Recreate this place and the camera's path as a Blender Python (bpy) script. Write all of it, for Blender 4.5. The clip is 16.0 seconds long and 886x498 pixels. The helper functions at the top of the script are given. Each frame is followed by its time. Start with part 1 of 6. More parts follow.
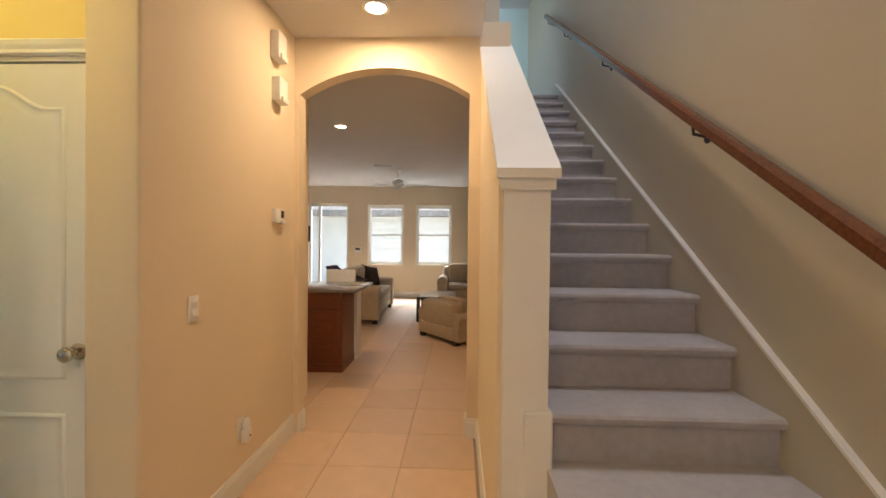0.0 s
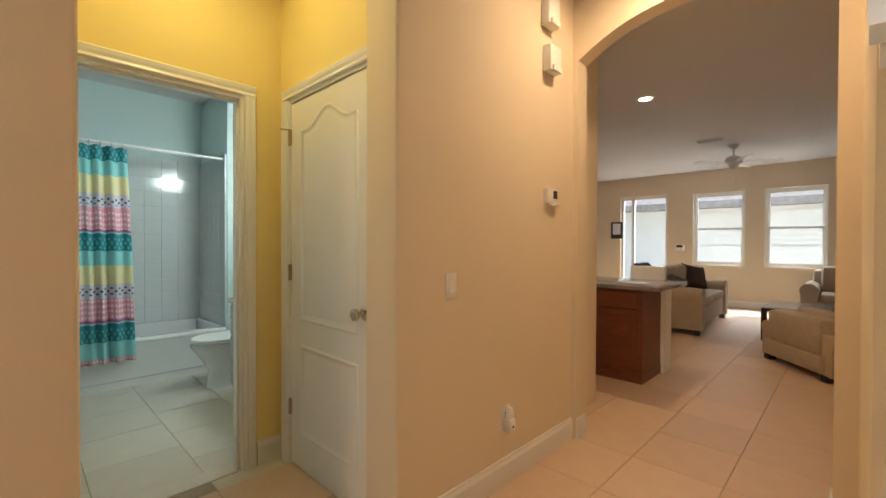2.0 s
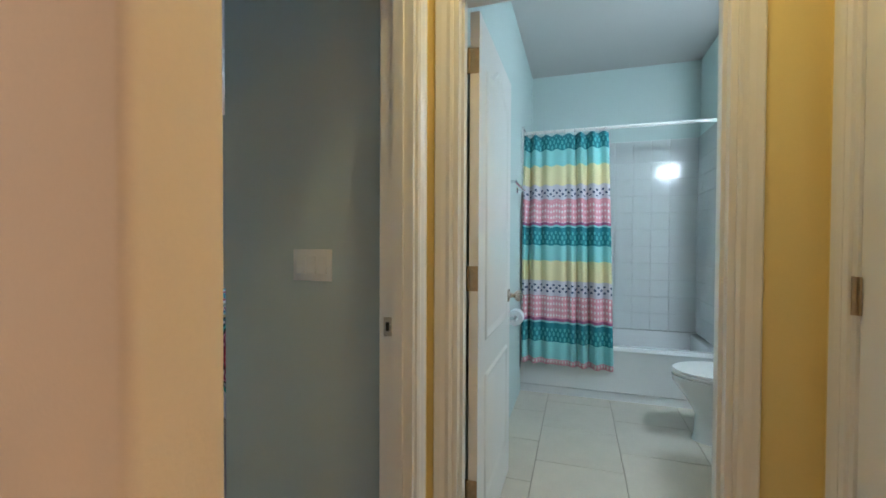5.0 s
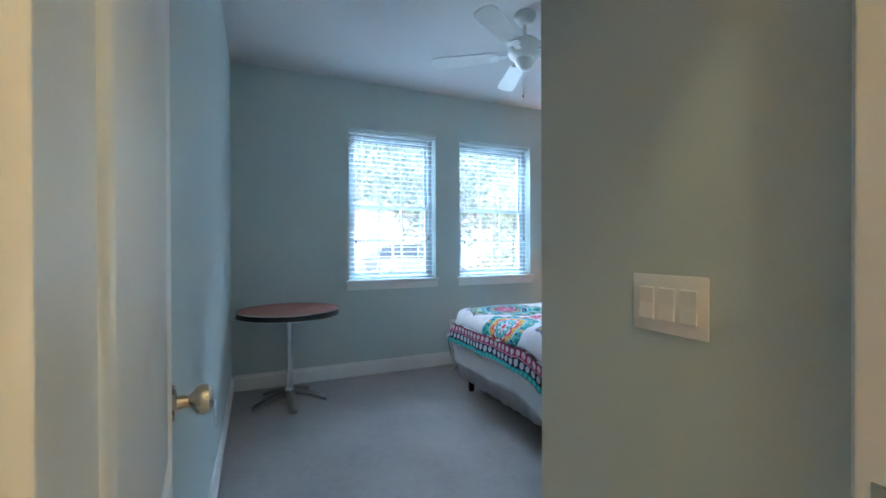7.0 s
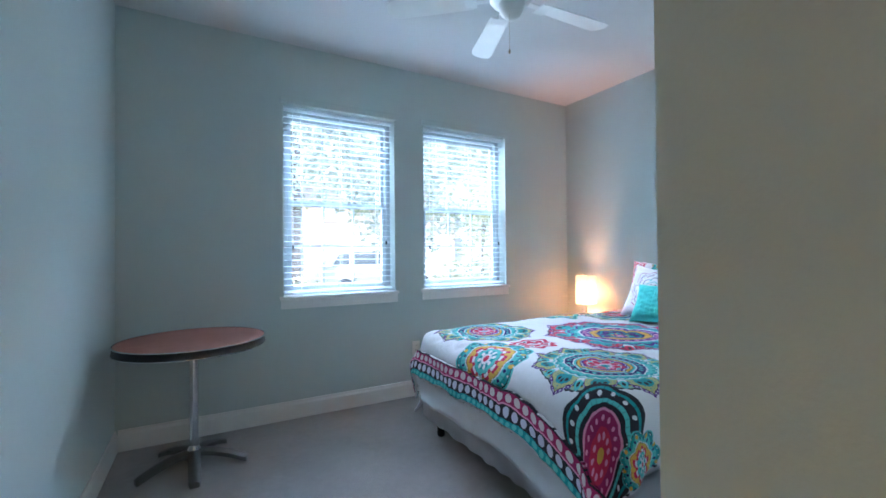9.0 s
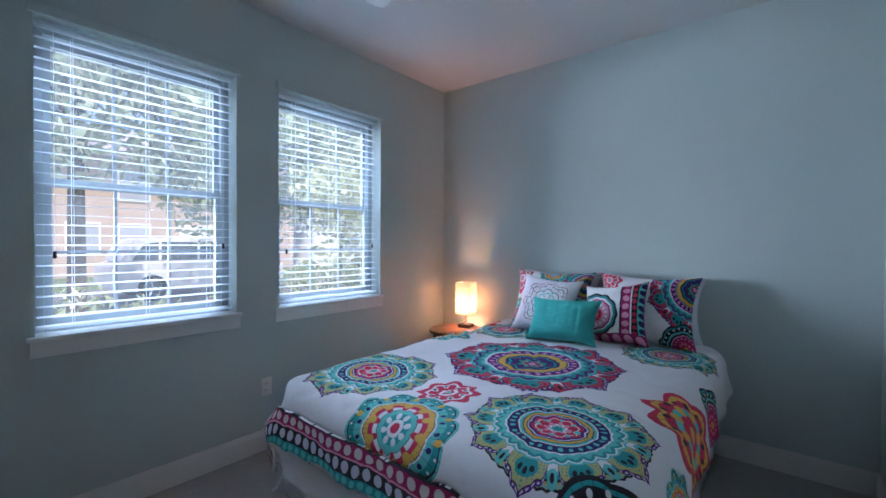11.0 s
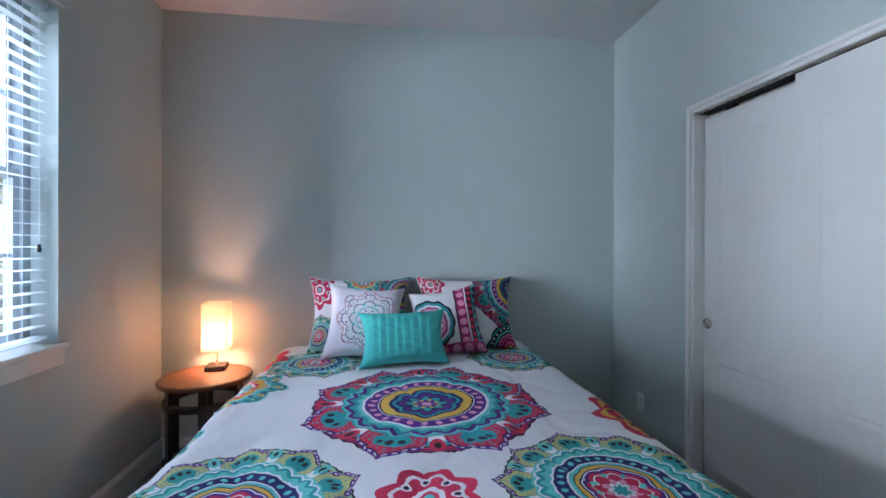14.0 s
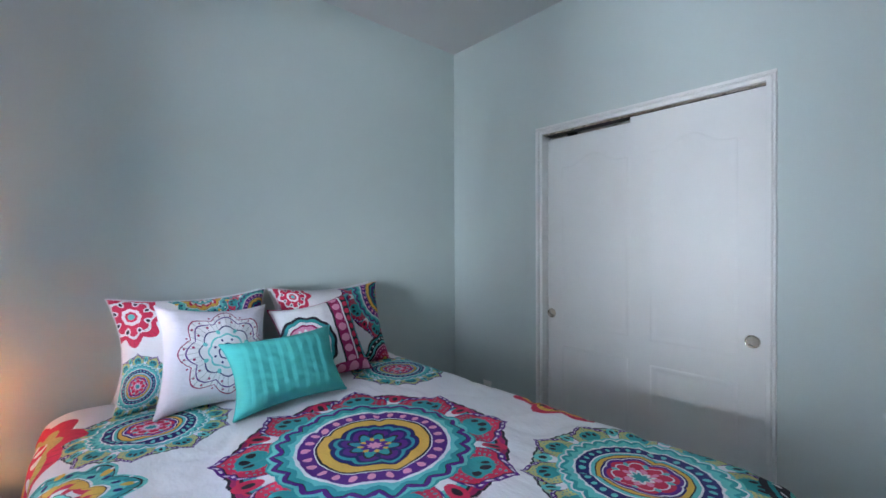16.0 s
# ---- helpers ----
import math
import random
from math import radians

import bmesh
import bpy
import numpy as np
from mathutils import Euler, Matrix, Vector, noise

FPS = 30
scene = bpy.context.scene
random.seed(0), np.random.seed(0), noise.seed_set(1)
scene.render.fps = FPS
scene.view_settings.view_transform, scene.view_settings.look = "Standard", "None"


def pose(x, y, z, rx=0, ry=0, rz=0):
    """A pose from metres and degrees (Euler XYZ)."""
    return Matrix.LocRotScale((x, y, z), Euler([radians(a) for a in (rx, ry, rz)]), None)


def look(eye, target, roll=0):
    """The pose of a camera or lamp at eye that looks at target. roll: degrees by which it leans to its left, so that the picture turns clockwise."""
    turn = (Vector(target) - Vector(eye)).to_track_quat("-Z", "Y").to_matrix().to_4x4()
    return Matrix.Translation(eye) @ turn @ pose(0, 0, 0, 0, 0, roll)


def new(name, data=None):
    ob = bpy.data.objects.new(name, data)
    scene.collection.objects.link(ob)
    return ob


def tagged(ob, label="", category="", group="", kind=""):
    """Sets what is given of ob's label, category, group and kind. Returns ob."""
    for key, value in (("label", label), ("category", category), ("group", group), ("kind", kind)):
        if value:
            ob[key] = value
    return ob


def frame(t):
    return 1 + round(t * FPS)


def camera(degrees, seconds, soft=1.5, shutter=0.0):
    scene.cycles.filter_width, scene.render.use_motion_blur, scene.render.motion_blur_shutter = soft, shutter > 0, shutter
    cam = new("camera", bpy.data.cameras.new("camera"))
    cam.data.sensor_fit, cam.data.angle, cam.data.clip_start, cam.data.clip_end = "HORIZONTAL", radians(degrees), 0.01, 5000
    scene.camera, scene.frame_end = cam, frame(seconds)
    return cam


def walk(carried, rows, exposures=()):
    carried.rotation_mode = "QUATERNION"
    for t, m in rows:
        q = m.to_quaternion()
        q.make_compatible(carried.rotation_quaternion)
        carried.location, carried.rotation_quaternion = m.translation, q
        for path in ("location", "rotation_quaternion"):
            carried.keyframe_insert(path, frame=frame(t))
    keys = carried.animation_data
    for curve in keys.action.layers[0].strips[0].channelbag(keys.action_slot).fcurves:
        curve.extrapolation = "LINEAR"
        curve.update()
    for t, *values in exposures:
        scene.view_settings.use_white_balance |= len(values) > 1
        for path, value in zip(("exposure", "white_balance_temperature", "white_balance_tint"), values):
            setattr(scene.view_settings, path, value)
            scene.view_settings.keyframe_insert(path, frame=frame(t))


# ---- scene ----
cam = camera(93.1, 16.0, soft=1.6)
PATH = [
    (0, (0.277, 0.291, 1.363), (0.2, 2.289, 1.341), 0.6),
    (0.5, (0.372, 0.319, 1.302), (-0.045, 2.275, 1.282), 0.4),
    (1, (0.459, 0.417, 1.289), (-0.329, 2.255, 1.264), 0.2),
    (1.5, (0.451, 0.576, 1.255), (-0.641, 2.251, 1.232), 0.1),
    (2, (0.391, 0.731, 1.252), (-1.005, 2.163, 1.229), 0.2),
    (2.5, (0.251, 0.847, 1.252), (-1.388, 1.993, 1.232), 0.2),
    (3, (0.078, 0.954, 1.247), (-1.737, 1.796, 1.225), 0.2),
    (3.2, (0.005, 0.999, 1.256), (-1.861, 1.72, 1.226), 0.2),
    (5.3, (-0.759, 1.213, 1.209), (-2.566, 0.356, 1.186), -0.0),
    (5.5, (-0.818, 1.195, 1.212), (-2.541, 0.179, 1.197), -0.2),
    (6, (-0.947, 1.114, 1.245), (-2.415, -0.245, 1.232), -0.0),
    (6.5, (-1.102, 1.003, 1.245), (-2.251, -0.634, 1.233), -0.2),
    (7, (-1.237, 0.859, 1.24), (-2.05, -0.968, 1.23), -0.2),
    (7.5, (-1.372, 0.676, 1.265), (-1.998, -1.224, 1.258), 0.1),
    (8, (-1.469, 0.517, 1.275), (-2.1, -1.38, 1.27), 0.0),
    (8.5, (-1.516, 0.352, 1.227), (-2.305, -1.486, 1.246), -0.1),
    (9, (-1.546, 0.169, 1.231), (-2.525, -1.576, 1.254), -0.5),
    (9.2, (-1.563, 0.083, 1.233), (-2.619, -1.616, 1.256), -0.7),
    (11.3, (-1.77, -0.661, 1.367), (-3.402, -1.816, 1.344), 0.3),
    (11.5, (-1.792, -0.751, 1.36), (-3.478, -1.826, 1.346), 0.1),
    (12, (-1.822, -0.939, 1.356), (-3.619, -1.815, 1.343), 0.1),
    (12.5, (-1.864, -1.159, 1.35), (-3.76, -1.796, 1.34), 0.2),
    (13, (-1.931, -1.362, 1.349), (-3.9, -1.71, 1.338), 0.3),
    (13.5, (-2.017, -1.544, 1.336), (-4.017, -1.587, 1.328), 0.3),
    (14, (-2.107, -1.731, 1.336), (-4.09, -1.469, 1.332), 0.2),
    (14.5, (-2.244, -1.891, 1.349), (-4.159, -1.314, 1.341), 0.2),
    (15, (-2.381, -2.05, 1.361), (-4.197, -1.211, 1.351), 0.0),
    (15.5, (-2.49, -2.198, 1.373), (-4.164, -1.103, 1.36), -0.1),
    (16, (-2.604, -2.32, 1.366), (-4.096, -0.988, 1.352), -0.2),
]

EXPO = [(0, 0.78, 6600, 10), (1.5, 0.72, 6600, 10), (2.5, 0.68, 6600, 10), (5.3, 0.88, 5700, 16), (6.0, 0.92, 5700, 18), (6.6, 1.05, 5700, 14), (7.5, 1.4, 5850, 17), (9.2, 1.38, 5950, 20), (11.3, 0.4, 6100, 27), (13, 0.55, 6250, 27), (14, 0.55, 6400, 26), (16, 0.75, 6750, 27)]
walk(cam, [(t, look(eye, target, roll)) for t, eye, target, roll in PATH], EXPO)

# ---------- world and lights ----------
world = bpy.data.worlds.new("sky")
scene.world = world
world.use_nodes = True
wt = world.node_tree
sky = wt.nodes.new("ShaderNodeTexSky")
sky.sky_type, sky.sun_disc = "NISHITA", False
sky.sun_elevation, sky.sun_rotation = radians(50), radians(60)
wt.links.new(sky.outputs[0], wt.nodes["Background"].inputs[0])
wt.nodes["Background"].inputs[1].default_value = 0.15
sun = new("sun", bpy.data.lights.new("sun", "SUN"))
sun.data.energy, sun.data.angle, sun.data.color = 4.0, radians(0.5), (1, 0.95, 0.87)
sun.matrix_world = look((0, 0, 30), (-9.5, -16, 0))


def lamp_area(name, x, y, z, size, watts, color, target=None, size_y=None):
    d = bpy.data.lights.new(name, "AREA")
    d.energy, d.color, d.size = watts, color, size
    d.shape = "DISK" if size_y is None else "RECTANGLE"
    if size_y:
        d.size_y = size_y
    ob = new(name, d)
    ob.matrix_world = look((x, y, z), target or (x, y + 0.001, z - 1))
    return ob


WARM = (1.0, 0.70, 0.42)
YELLOW = (1.0, 0.80, 0.34)
DAY = (0.60, 0.80, 1.0)
lamp_area("hall_lamp", -0.25, 2.87, 2.80, 0.12, 9.5, WARM)
lamp_area("foyer_lamp", -0.35, -0.55, 2.80, 0.14, 10.5, WARM)
lamp_area("living_lamp", -1.21, 5.47, 2.80, 0.12, 10.5, WARM)
lamp_area("vestibule_lamp", -1.5, 1.28, 2.79, 0.2, 4.6, YELLOW)
lamp_area("stair_lamp", 1.0, 2.4, 5.5, 1.0, 34, (0.90, 0.90, 1.0))
lamp_area("bath_lamp", -2.9, 2.45, 2.15, 0.5, 15, (0.85, 0.98, 0.97), (-4.2, 1.2, 1.0), 0.12)
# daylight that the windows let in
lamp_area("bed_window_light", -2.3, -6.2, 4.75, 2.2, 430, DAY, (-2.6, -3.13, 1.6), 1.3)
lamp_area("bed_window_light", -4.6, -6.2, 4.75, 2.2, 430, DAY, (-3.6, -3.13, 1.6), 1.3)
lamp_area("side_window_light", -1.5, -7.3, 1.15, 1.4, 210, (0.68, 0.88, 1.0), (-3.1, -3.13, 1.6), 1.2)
# added cool fill lamp behind the start, for assumed entrance daylight; no door built
lamp_area("foyer_south_fill", 0.55, -2.17, 1.45, 0.7, 5, (0.88, 0.92, 1.0), (0.55, 2.0, 1.3), 1.7)
lamp_area("living_window_light", -1.6, 12.3, 3.6, 4.0, 330, (0.75, 0.87, 1.0), (-1.6, 10.9, 1.4), 1.2)

# ---------- materials ----------


class Nodes:
    """Short hand for node trees."""

    def __init__(self, name, tree=None):
        if tree is not None:
            self.t = tree
            return
        self.mat = bpy.data.materials.new(name)
        self.mat.use_nodes = True
        self.t = self.mat.node_tree
        self.bsdf = self.t.nodes["Principled BSDF"]

    def put(self, socket, v):
        if isinstance(v, bpy.types.NodeSocket):
            self.t.links.new(v, socket)
        elif isinstance(v, (tuple, list)) and len(v) == 3 and socket.type == "RGBA":
            socket.default_value = (*v, 1)
        else:
            socket.default_value = v

    def m(self, op, a, b=0.0, c=None, clamp=False):
        n = self.t.nodes.new("ShaderNodeMath")
        n.operation, n.use_clamp = op, clamp
        self.put(n.inputs[0], a)
        self.put(n.inputs[1], b)
        if c is not None:
            self.put(n.inputs[2], c)
        return n.outputs[0]

    def mix(self, f, a, b):
        n = self.t.nodes.new("ShaderNodeMix")
        n.data_type = "RGBA"
        self.put(n.inputs[0], f)
        self.put(n.inputs[6], a)
        self.put(n.inputs[7], b)
        return n.outputs[2]

    def coords(self, kind="Object"):
        return self.t.nodes.new("ShaderNodeTexCoord").outputs[kind]

    def noise(self, scale, detail=3.0, vec=None, rough=0.55):
        n = self.t.nodes.new("ShaderNodeTexNoise")
        n.inputs["Scale"].default_value, n.inputs["Detail"].default_value, n.inputs["Roughness"].default_value = scale, detail, rough
        self.t.links.new(vec or self.coords(), n.inputs["Vector"])
        return n.outputs["Fac"]

    def ramp(self, f, stops, mode="LINEAR"):
        n = self.t.nodes.new("ShaderNodeValToRGB")
        r = n.color_ramp
        r.interpolation = mode
        while len(r.elements) < len(stops):
            r.elements.new(1.0)
        for e, (p, c) in zip(r.elements, stops):
            e.position, e.color = p, (*c, 1)
        self.put(n.inputs[0], f)
        return n.outputs[0]

    def stretch(self, sx, sy, sz, vec=None):
        n = self.t.nodes.new("ShaderNodeMapping")
        self.t.links.new(vec or self.coords(), n.inputs["Vector"])
        n.inputs["Scale"].default_value = (sx, sy, sz)
        return n.outputs[0]

    def split(self, vec):
        n = self.t.nodes.new("ShaderNodeSeparateXYZ")
        self.t.links.new(vec, n.inputs[0])
        return n.outputs

    def rand(self):
        return self.t.nodes.new("ShaderNodeObjectInfo").outputs["Random"]

    def bump(self, h, strength, dist=0.01):
        n = self.t.nodes.new("ShaderNodeBump")
        n.inputs["Strength"].default_value, n.inputs["Distance"].default_value = strength, dist
        self.put(n.inputs["Height"], h)
        self.t.links.new(n.outputs[0], self.bsdf.inputs["Normal"])

    def done(self, color=None, rough=0.5, metal=0.0, **more):
        if color is not None:
            self.put(self.bsdf.inputs["Base Color"], color)
        self.put(self.bsdf.inputs["Roughness"], rough)
        self.put(self.bsdf.inputs["Metallic"], metal)
        for k, v in more.items():
            self.put(self.bsdf.inputs[k.replace("_", " ").title().replace("Ior", "IOR")], v)
        return self.mat


def tint(c, k):
    return tuple(min(1.0, max(0.0, v * k)) for v in c)


def surf(name, color, rough=0.5, metal=0.0, scale=6.0, vary=0.06, fine=220.0, bump=0.06, dist=0.002):
    """A painted or plain surface: soft large stains and a fine grain."""
    n = Nodes(name)
    big = n.noise(scale, 4)
    small = n.noise(fine, 2)
    f = n.m("ADD", n.m("MULTIPLY", big, 0.75), n.m("MULTIPLY", small, 0.25))
    col = n.ramp(f, [(0.25, tint(color, 1 - vary)), (0.75, tint(color, 1 + vary))])
    if bump:
        n.bump(small, bump, dist)
    r = n.m("ADD", n.m("MULTIPLY", big, 0.12), rough - 0.06)
    return n.done(col, r, metal)


HALL = surf("hall_paint", (0.76, 0.65, 0.49), 0.72, scale=1.3, vary=0.04, fine=160, bump=0.25, dist=0.0015)
BLUE = surf("bedroom_paint", (0.53, 0.605, 0.58), 0.7, scale=1.1, vary=0.04, fine=160, bump=0.25, dist=0.0015)
# part of the vestibule lamp's yellow is put into this wall colour
VEST = surf("lamp_tinted_paint", (0.82, 0.67, 0.28), 0.72, scale=1.3, vary=0.04, fine=160, bump=0.25, dist=0.0015)
BATHP = surf("bath_paint", (0.58, 0.70, 0.685), 0.6, scale=1.2, vary=0.04, fine=160, bump=0.2, dist=0.0015)
CEIL = surf("ceiling_paint", (0.64, 0.63, 0.62), 0.85, scale=1.5, vary=0.03, fine=90, bump=0.5, dist=0.003)
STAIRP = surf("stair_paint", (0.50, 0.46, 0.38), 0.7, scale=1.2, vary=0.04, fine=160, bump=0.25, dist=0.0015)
WHITE = surf("white_gloss", (0.80, 0.80, 0.77), 0.34, scale=5, vary=0.03, fine=120, bump=0.05, dist=0.001)
PLASTIC = surf("white_plastic", (0.80, 0.79, 0.76), 0.35, scale=20, vary=0.02, bump=0.0)
NICKEL = surf("brushed_nickel", (0.56, 0.50, 0.42), 0.28, 1.0, scale=30, vary=0.08, fine=500, bump=0.05, dist=0.0005)
BRASS = surf("worn_hinge_metal", (0.42, 0.34, 0.22), 0.42, 1.0, scale=40, vary=0.15, fine=400, bump=0.05, dist=0.0005)
CASTM = surf("cast_grey_metal", (0.20, 0.19, 0.18), 0.4, 0.7, scale=30, vary=0.1, fine=300, bump=0.1, dist=0.0008)
CHROME = surf("chrome", (0.75, 0.76, 0.78), 0.12, 1.0, scale=20, vary=0.04, bump=0.0)
BLACK = surf("black_rubber", (0.015, 0.015, 0.017), 0.5, scale=20, vary=0.2, bump=0.03)
DARK = surf("dark_gap", (0.02, 0.018, 0.016), 0.8, scale=20, vary=0.2, bump=0.0)
GROUT = surf("grout", (0.33, 0.27, 0.21), 0.9, scale=12, vary=0.15, fine=300, bump=0.3)
PORC = surf("porcelain", (0.80, 0.82, 0.82), 0.12, scale=6, vary=0.02, bump=0.0)
GREY = surf("grey_vanity_paint", (0.42, 0.45, 0.46), 0.4, scale=6, vary=0.05, bump=0.03)
SHEET = surf("white_cotton", (0.80, 0.81, 0.84), 0.85, scale=9, vary=0.05, fine=700, bump=0.25, dist=0.001)
TEAL = surf("teal_cotton", (0.03, 0.46, 0.42), 0.8, scale=10, vary=0.12, fine=600, bump=0.3, dist=0.001)
# white window vinyl; its backlit shade is put into this grey base
VINYL = surf("shaded_window_vinyl", (0.36, 0.41, 0.43), 0.45, scale=9, vary=0.05, fine=150, bump=0.04, dist=0.001)
FANP = surf("fan_white", (0.72, 0.72, 0.70), 0.4, scale=10, vary=0.05, bump=0.0)


def carpet(name, color):
    n = Nodes(name)
    tuft = n.noise(420, 3)
    wear = n.noise(2.2, 5)
    mid = n.noise(28, 3)
    f = n.m("ADD", n.m("MULTIPLY", wear, 0.45), n.m("ADD", n.m("MULTIPLY", mid, 0.25), n.m("MULTIPLY", tuft, 0.3)))
    col = n.ramp(f, [(0.3, tint(color, 0.7)), (0.7, tint(color, 1.25))])
    n.bump(n.m("ADD", tuft, n.m("MULTIPLY", mid, 0.6)), 0.8, 0.006)
    return n.done(col, 0.95, sheen_weight=0.3)


CARPET = carpet("bedroom_carpet", (0.39, 0.36, 0.34))
STAIRC = carpet("stair_carpet", (0.50, 0.48, 0.50))


def tile_mat(name, color, rough):
    n = Nodes(name)
    mott = n.noise(7, 5)
    fine = n.noise(60, 3)
    f = n.m("ADD", n.m("MULTIPLY", mott, 0.5), n.m("ADD", n.m("MULTIPLY", fine, 0.2), n.m("MULTIPLY", n.rand(), 0.3)))
    col = n.ramp(f, [(0.25, tint(color, 0.88)), (0.75, tint(color, 1.1))])
    n.bump(n.noise(25, 3), 0.12, 0.002)
    return n.done(col, n.m("ADD", n.m("MULTIPLY", mott, 0.2), rough - 0.1))


TILE = tile_mat("floor_tile", (0.66, 0.475, 0.33), 0.40)
BTILE = tile_mat("bath_floor_tile", (0.62, 0.57, 0.48), 0.35)
WTILE = surf("shower_tile", (0.70, 0.74, 0.74), 0.14, scale=3, vary=0.03, fine=40, bump=0.03)


def wood(name, a, b, rough=0.35, scale=3.0, spec=0.5):
    n = Nodes(name)
    v = n.stretch(scale, scale * 9, scale * 9)
    g = n.noise(3.0, 6, v, 0.65)
    fib = n.noise(40, 2, v)
    f = n.m("ADD", n.m("MULTIPLY", g, 0.75), n.m("MULTIPLY", fib, 0.25))
    n.bump(fib, 0.08, 0.001)
    return n.done(n.ramp(f, [(0.3, a), (0.7, b)]), rough, specular_ior_level=spec)


CHERRY = wood("cherry_wood", (0.10, 0.025, 0.010), (0.24, 0.075, 0.030), 0.35)
RAILW = wood("handrail_wood", (0.09, 0.028, 0.012), (0.20, 0.075, 0.030), 0.25)
TABLEW = wood("table_top_laminate", (0.34, 0.14, 0.11), (0.46, 0.21, 0.17), 0.6, spec=0.15)
NIGHTW = wood("nightstand_wood", (0.075, 0.030, 0.014), (0.15, 0.062, 0.028), 0.4)
DARKW = wood("dark_wood", (0.012, 0.009, 0.008), (0.03, 0.022, 0.018), 0.4)


def glass():
    n = Nodes("window_glass")
    n.bsdf.inputs["IOR"].default_value = 1.02
    return n.done((1, 1, 1), 0.0, 0.0, transmission_weight=1.0)


GLASS = glass()


def hazed_glass():
    """Clear glass with a thin uneven pale veil standing in for bright haze."""
    n = Nodes("hazed_window_glass")
    n.bsdf.inputs["IOR"].default_value = 1.02
    n.done((1, 1, 1), 0.0, 0.0, transmission_weight=1.0)
    tr = n.t.nodes.new("ShaderNodeBsdfTranslucent")
    tr.inputs[0].default_value = (0.8, 0.84, 0.86, 1)
    mx = n.t.nodes.new("ShaderNodeMixShader")
    n.put(mx.inputs[0], n.m("ADD", n.m("MULTIPLY", n.noise(9, 4), 0.024), 0.014))
    n.t.links.new(n.bsdf.outputs[0], mx.inputs[1])
    n.t.links.new(tr.outputs[0], mx.inputs[2])
    n.t.links.new(mx.outputs[0], n.t.nodes["Material Output"].inputs[0])
    return n.mat


HAZED = hazed_glass()


def shade_mat():
    n = Nodes("lamp_shade_cloth")
    weave = n.noise(300, 2)
    n.done(n.ramp(weave, [(0.3, (0.86, 0.80, 0.70)), (0.7, (0.95, 0.90, 0.80))]), 0.9)
    tr = n.t.nodes.new("ShaderNodeBsdfTranslucent")
    tr.inputs[0].default_value = (1.0, 0.94, 0.84, 1)
    mx = n.t.nodes.new("ShaderNodeMixShader")
    mx.inputs[0].default_value = 0.88
    n.t.links.new(n.bsdf.outputs[0], mx.inputs[1])
    n.t.links.new(tr.outputs[0], mx.inputs[2])
    n.t.links.new(mx.outputs[0], n.t.nodes["Material Output"].inputs[0])
    return n.mat


SHADE = shade_mat()


def slat_mat():
    """Thin white vinyl that lets some daylight through."""
    n = Nodes("blind_slat")
    n.done(n.ramp(n.noise(8, 3), [(0.3, (0.78, 0.80, 0.80)), (0.7, (0.84, 0.86, 0.86))]), 0.45)
    tr = n.t.nodes.new("ShaderNodeBsdfTranslucent")
    tr.inputs[0].default_value = (0.85, 0.90, 0.92, 1)
    mx = n.t.nodes.new("ShaderNodeMixShader")
    mx.inputs[0].default_value = 0.62
    n.t.links.new(n.bsdf.outputs[0], mx.inputs[1])
    n.t.links.new(tr.outputs[0], mx.inputs[2])
    n.t.links.new(mx.outputs[0], n.t.nodes["Material Output"].inputs[0])
    return n.mat


BLIND = slat_mat()


def glow(name, color, k):
    n = Nodes(name)
    n.done(color, 0.5, emission_color=color, emission_strength=k)
    return n.mat


LENS = glow("lamp_lens", (1.0, 0.86, 0.62), 14)

# ---------- mesh helpers ----------


def box(bm, x0, x1, y0, y1, z0, z1, bev=0.0):
    vs = [bm.verts.new((x, y, z)) for x in (x0, x1) for y in (y0, y1) for z in (z0, z1)]
    fs = [bm.faces.new([vs[i] for i in f]) for f in ((0, 1, 3, 2), (4, 6, 7, 5), (0, 4, 5, 1), (2, 3, 7, 6), (0, 2, 6, 4), (1, 5, 7, 3))]
    if bev:
        bmesh.ops.bevel(bm, geom=list({e for f in fs for e in f.edges}), offset=bev, segments=2, profile=0.5, affect="EDGES")


def boxed(*a, bev=0.0):
    bm = bmesh.new()
    box(bm, *a, bev=bev)
    return bm


def lathe(bm, profile, seg=24, m=None):
    """Turns (radius, height) pairs round z."""
    m = m or Matrix()
    rings = []
    for r, z in profile:
        rings.append([bm.verts.new(m @ Vector((r * math.cos(2 * math.pi * k / seg), r * math.sin(2 * math.pi * k / seg), z))) for k in range(seg)])
    for a, b in zip(rings, rings[1:]):
        for k in range(seg):
            bm.faces.new((a[k], a[(k + 1) % seg], b[(k + 1) % seg], b[k]))
    if profile[0] == profile[-1]:
        bmesh.ops.remove_doubles(bm, verts=rings[0] + rings[-1], dist=1e-6)
    else:
        bm.faces.new(rings[0][::-1])
        bm.faces.new(rings[-1])


def lathed(profile, seg=24, m=None):
    bm = bmesh.new()
    lathe(bm, profile, seg, m)
    return bm


def rod(bm, a, b, r, seg=10):
    a, b = Vector(a), Vector(b)
    m = Matrix.Translation(a) @ (b - a).to_track_quat("Z", "Y").to_matrix().to_4x4()
    lathe(bm, [(r, 0), (r, (b - a).length)], seg, m)


def rodded(a, b, r, seg=10):
    bm = bmesh.new()
    rod(bm, a, b, r, seg)
    return bm


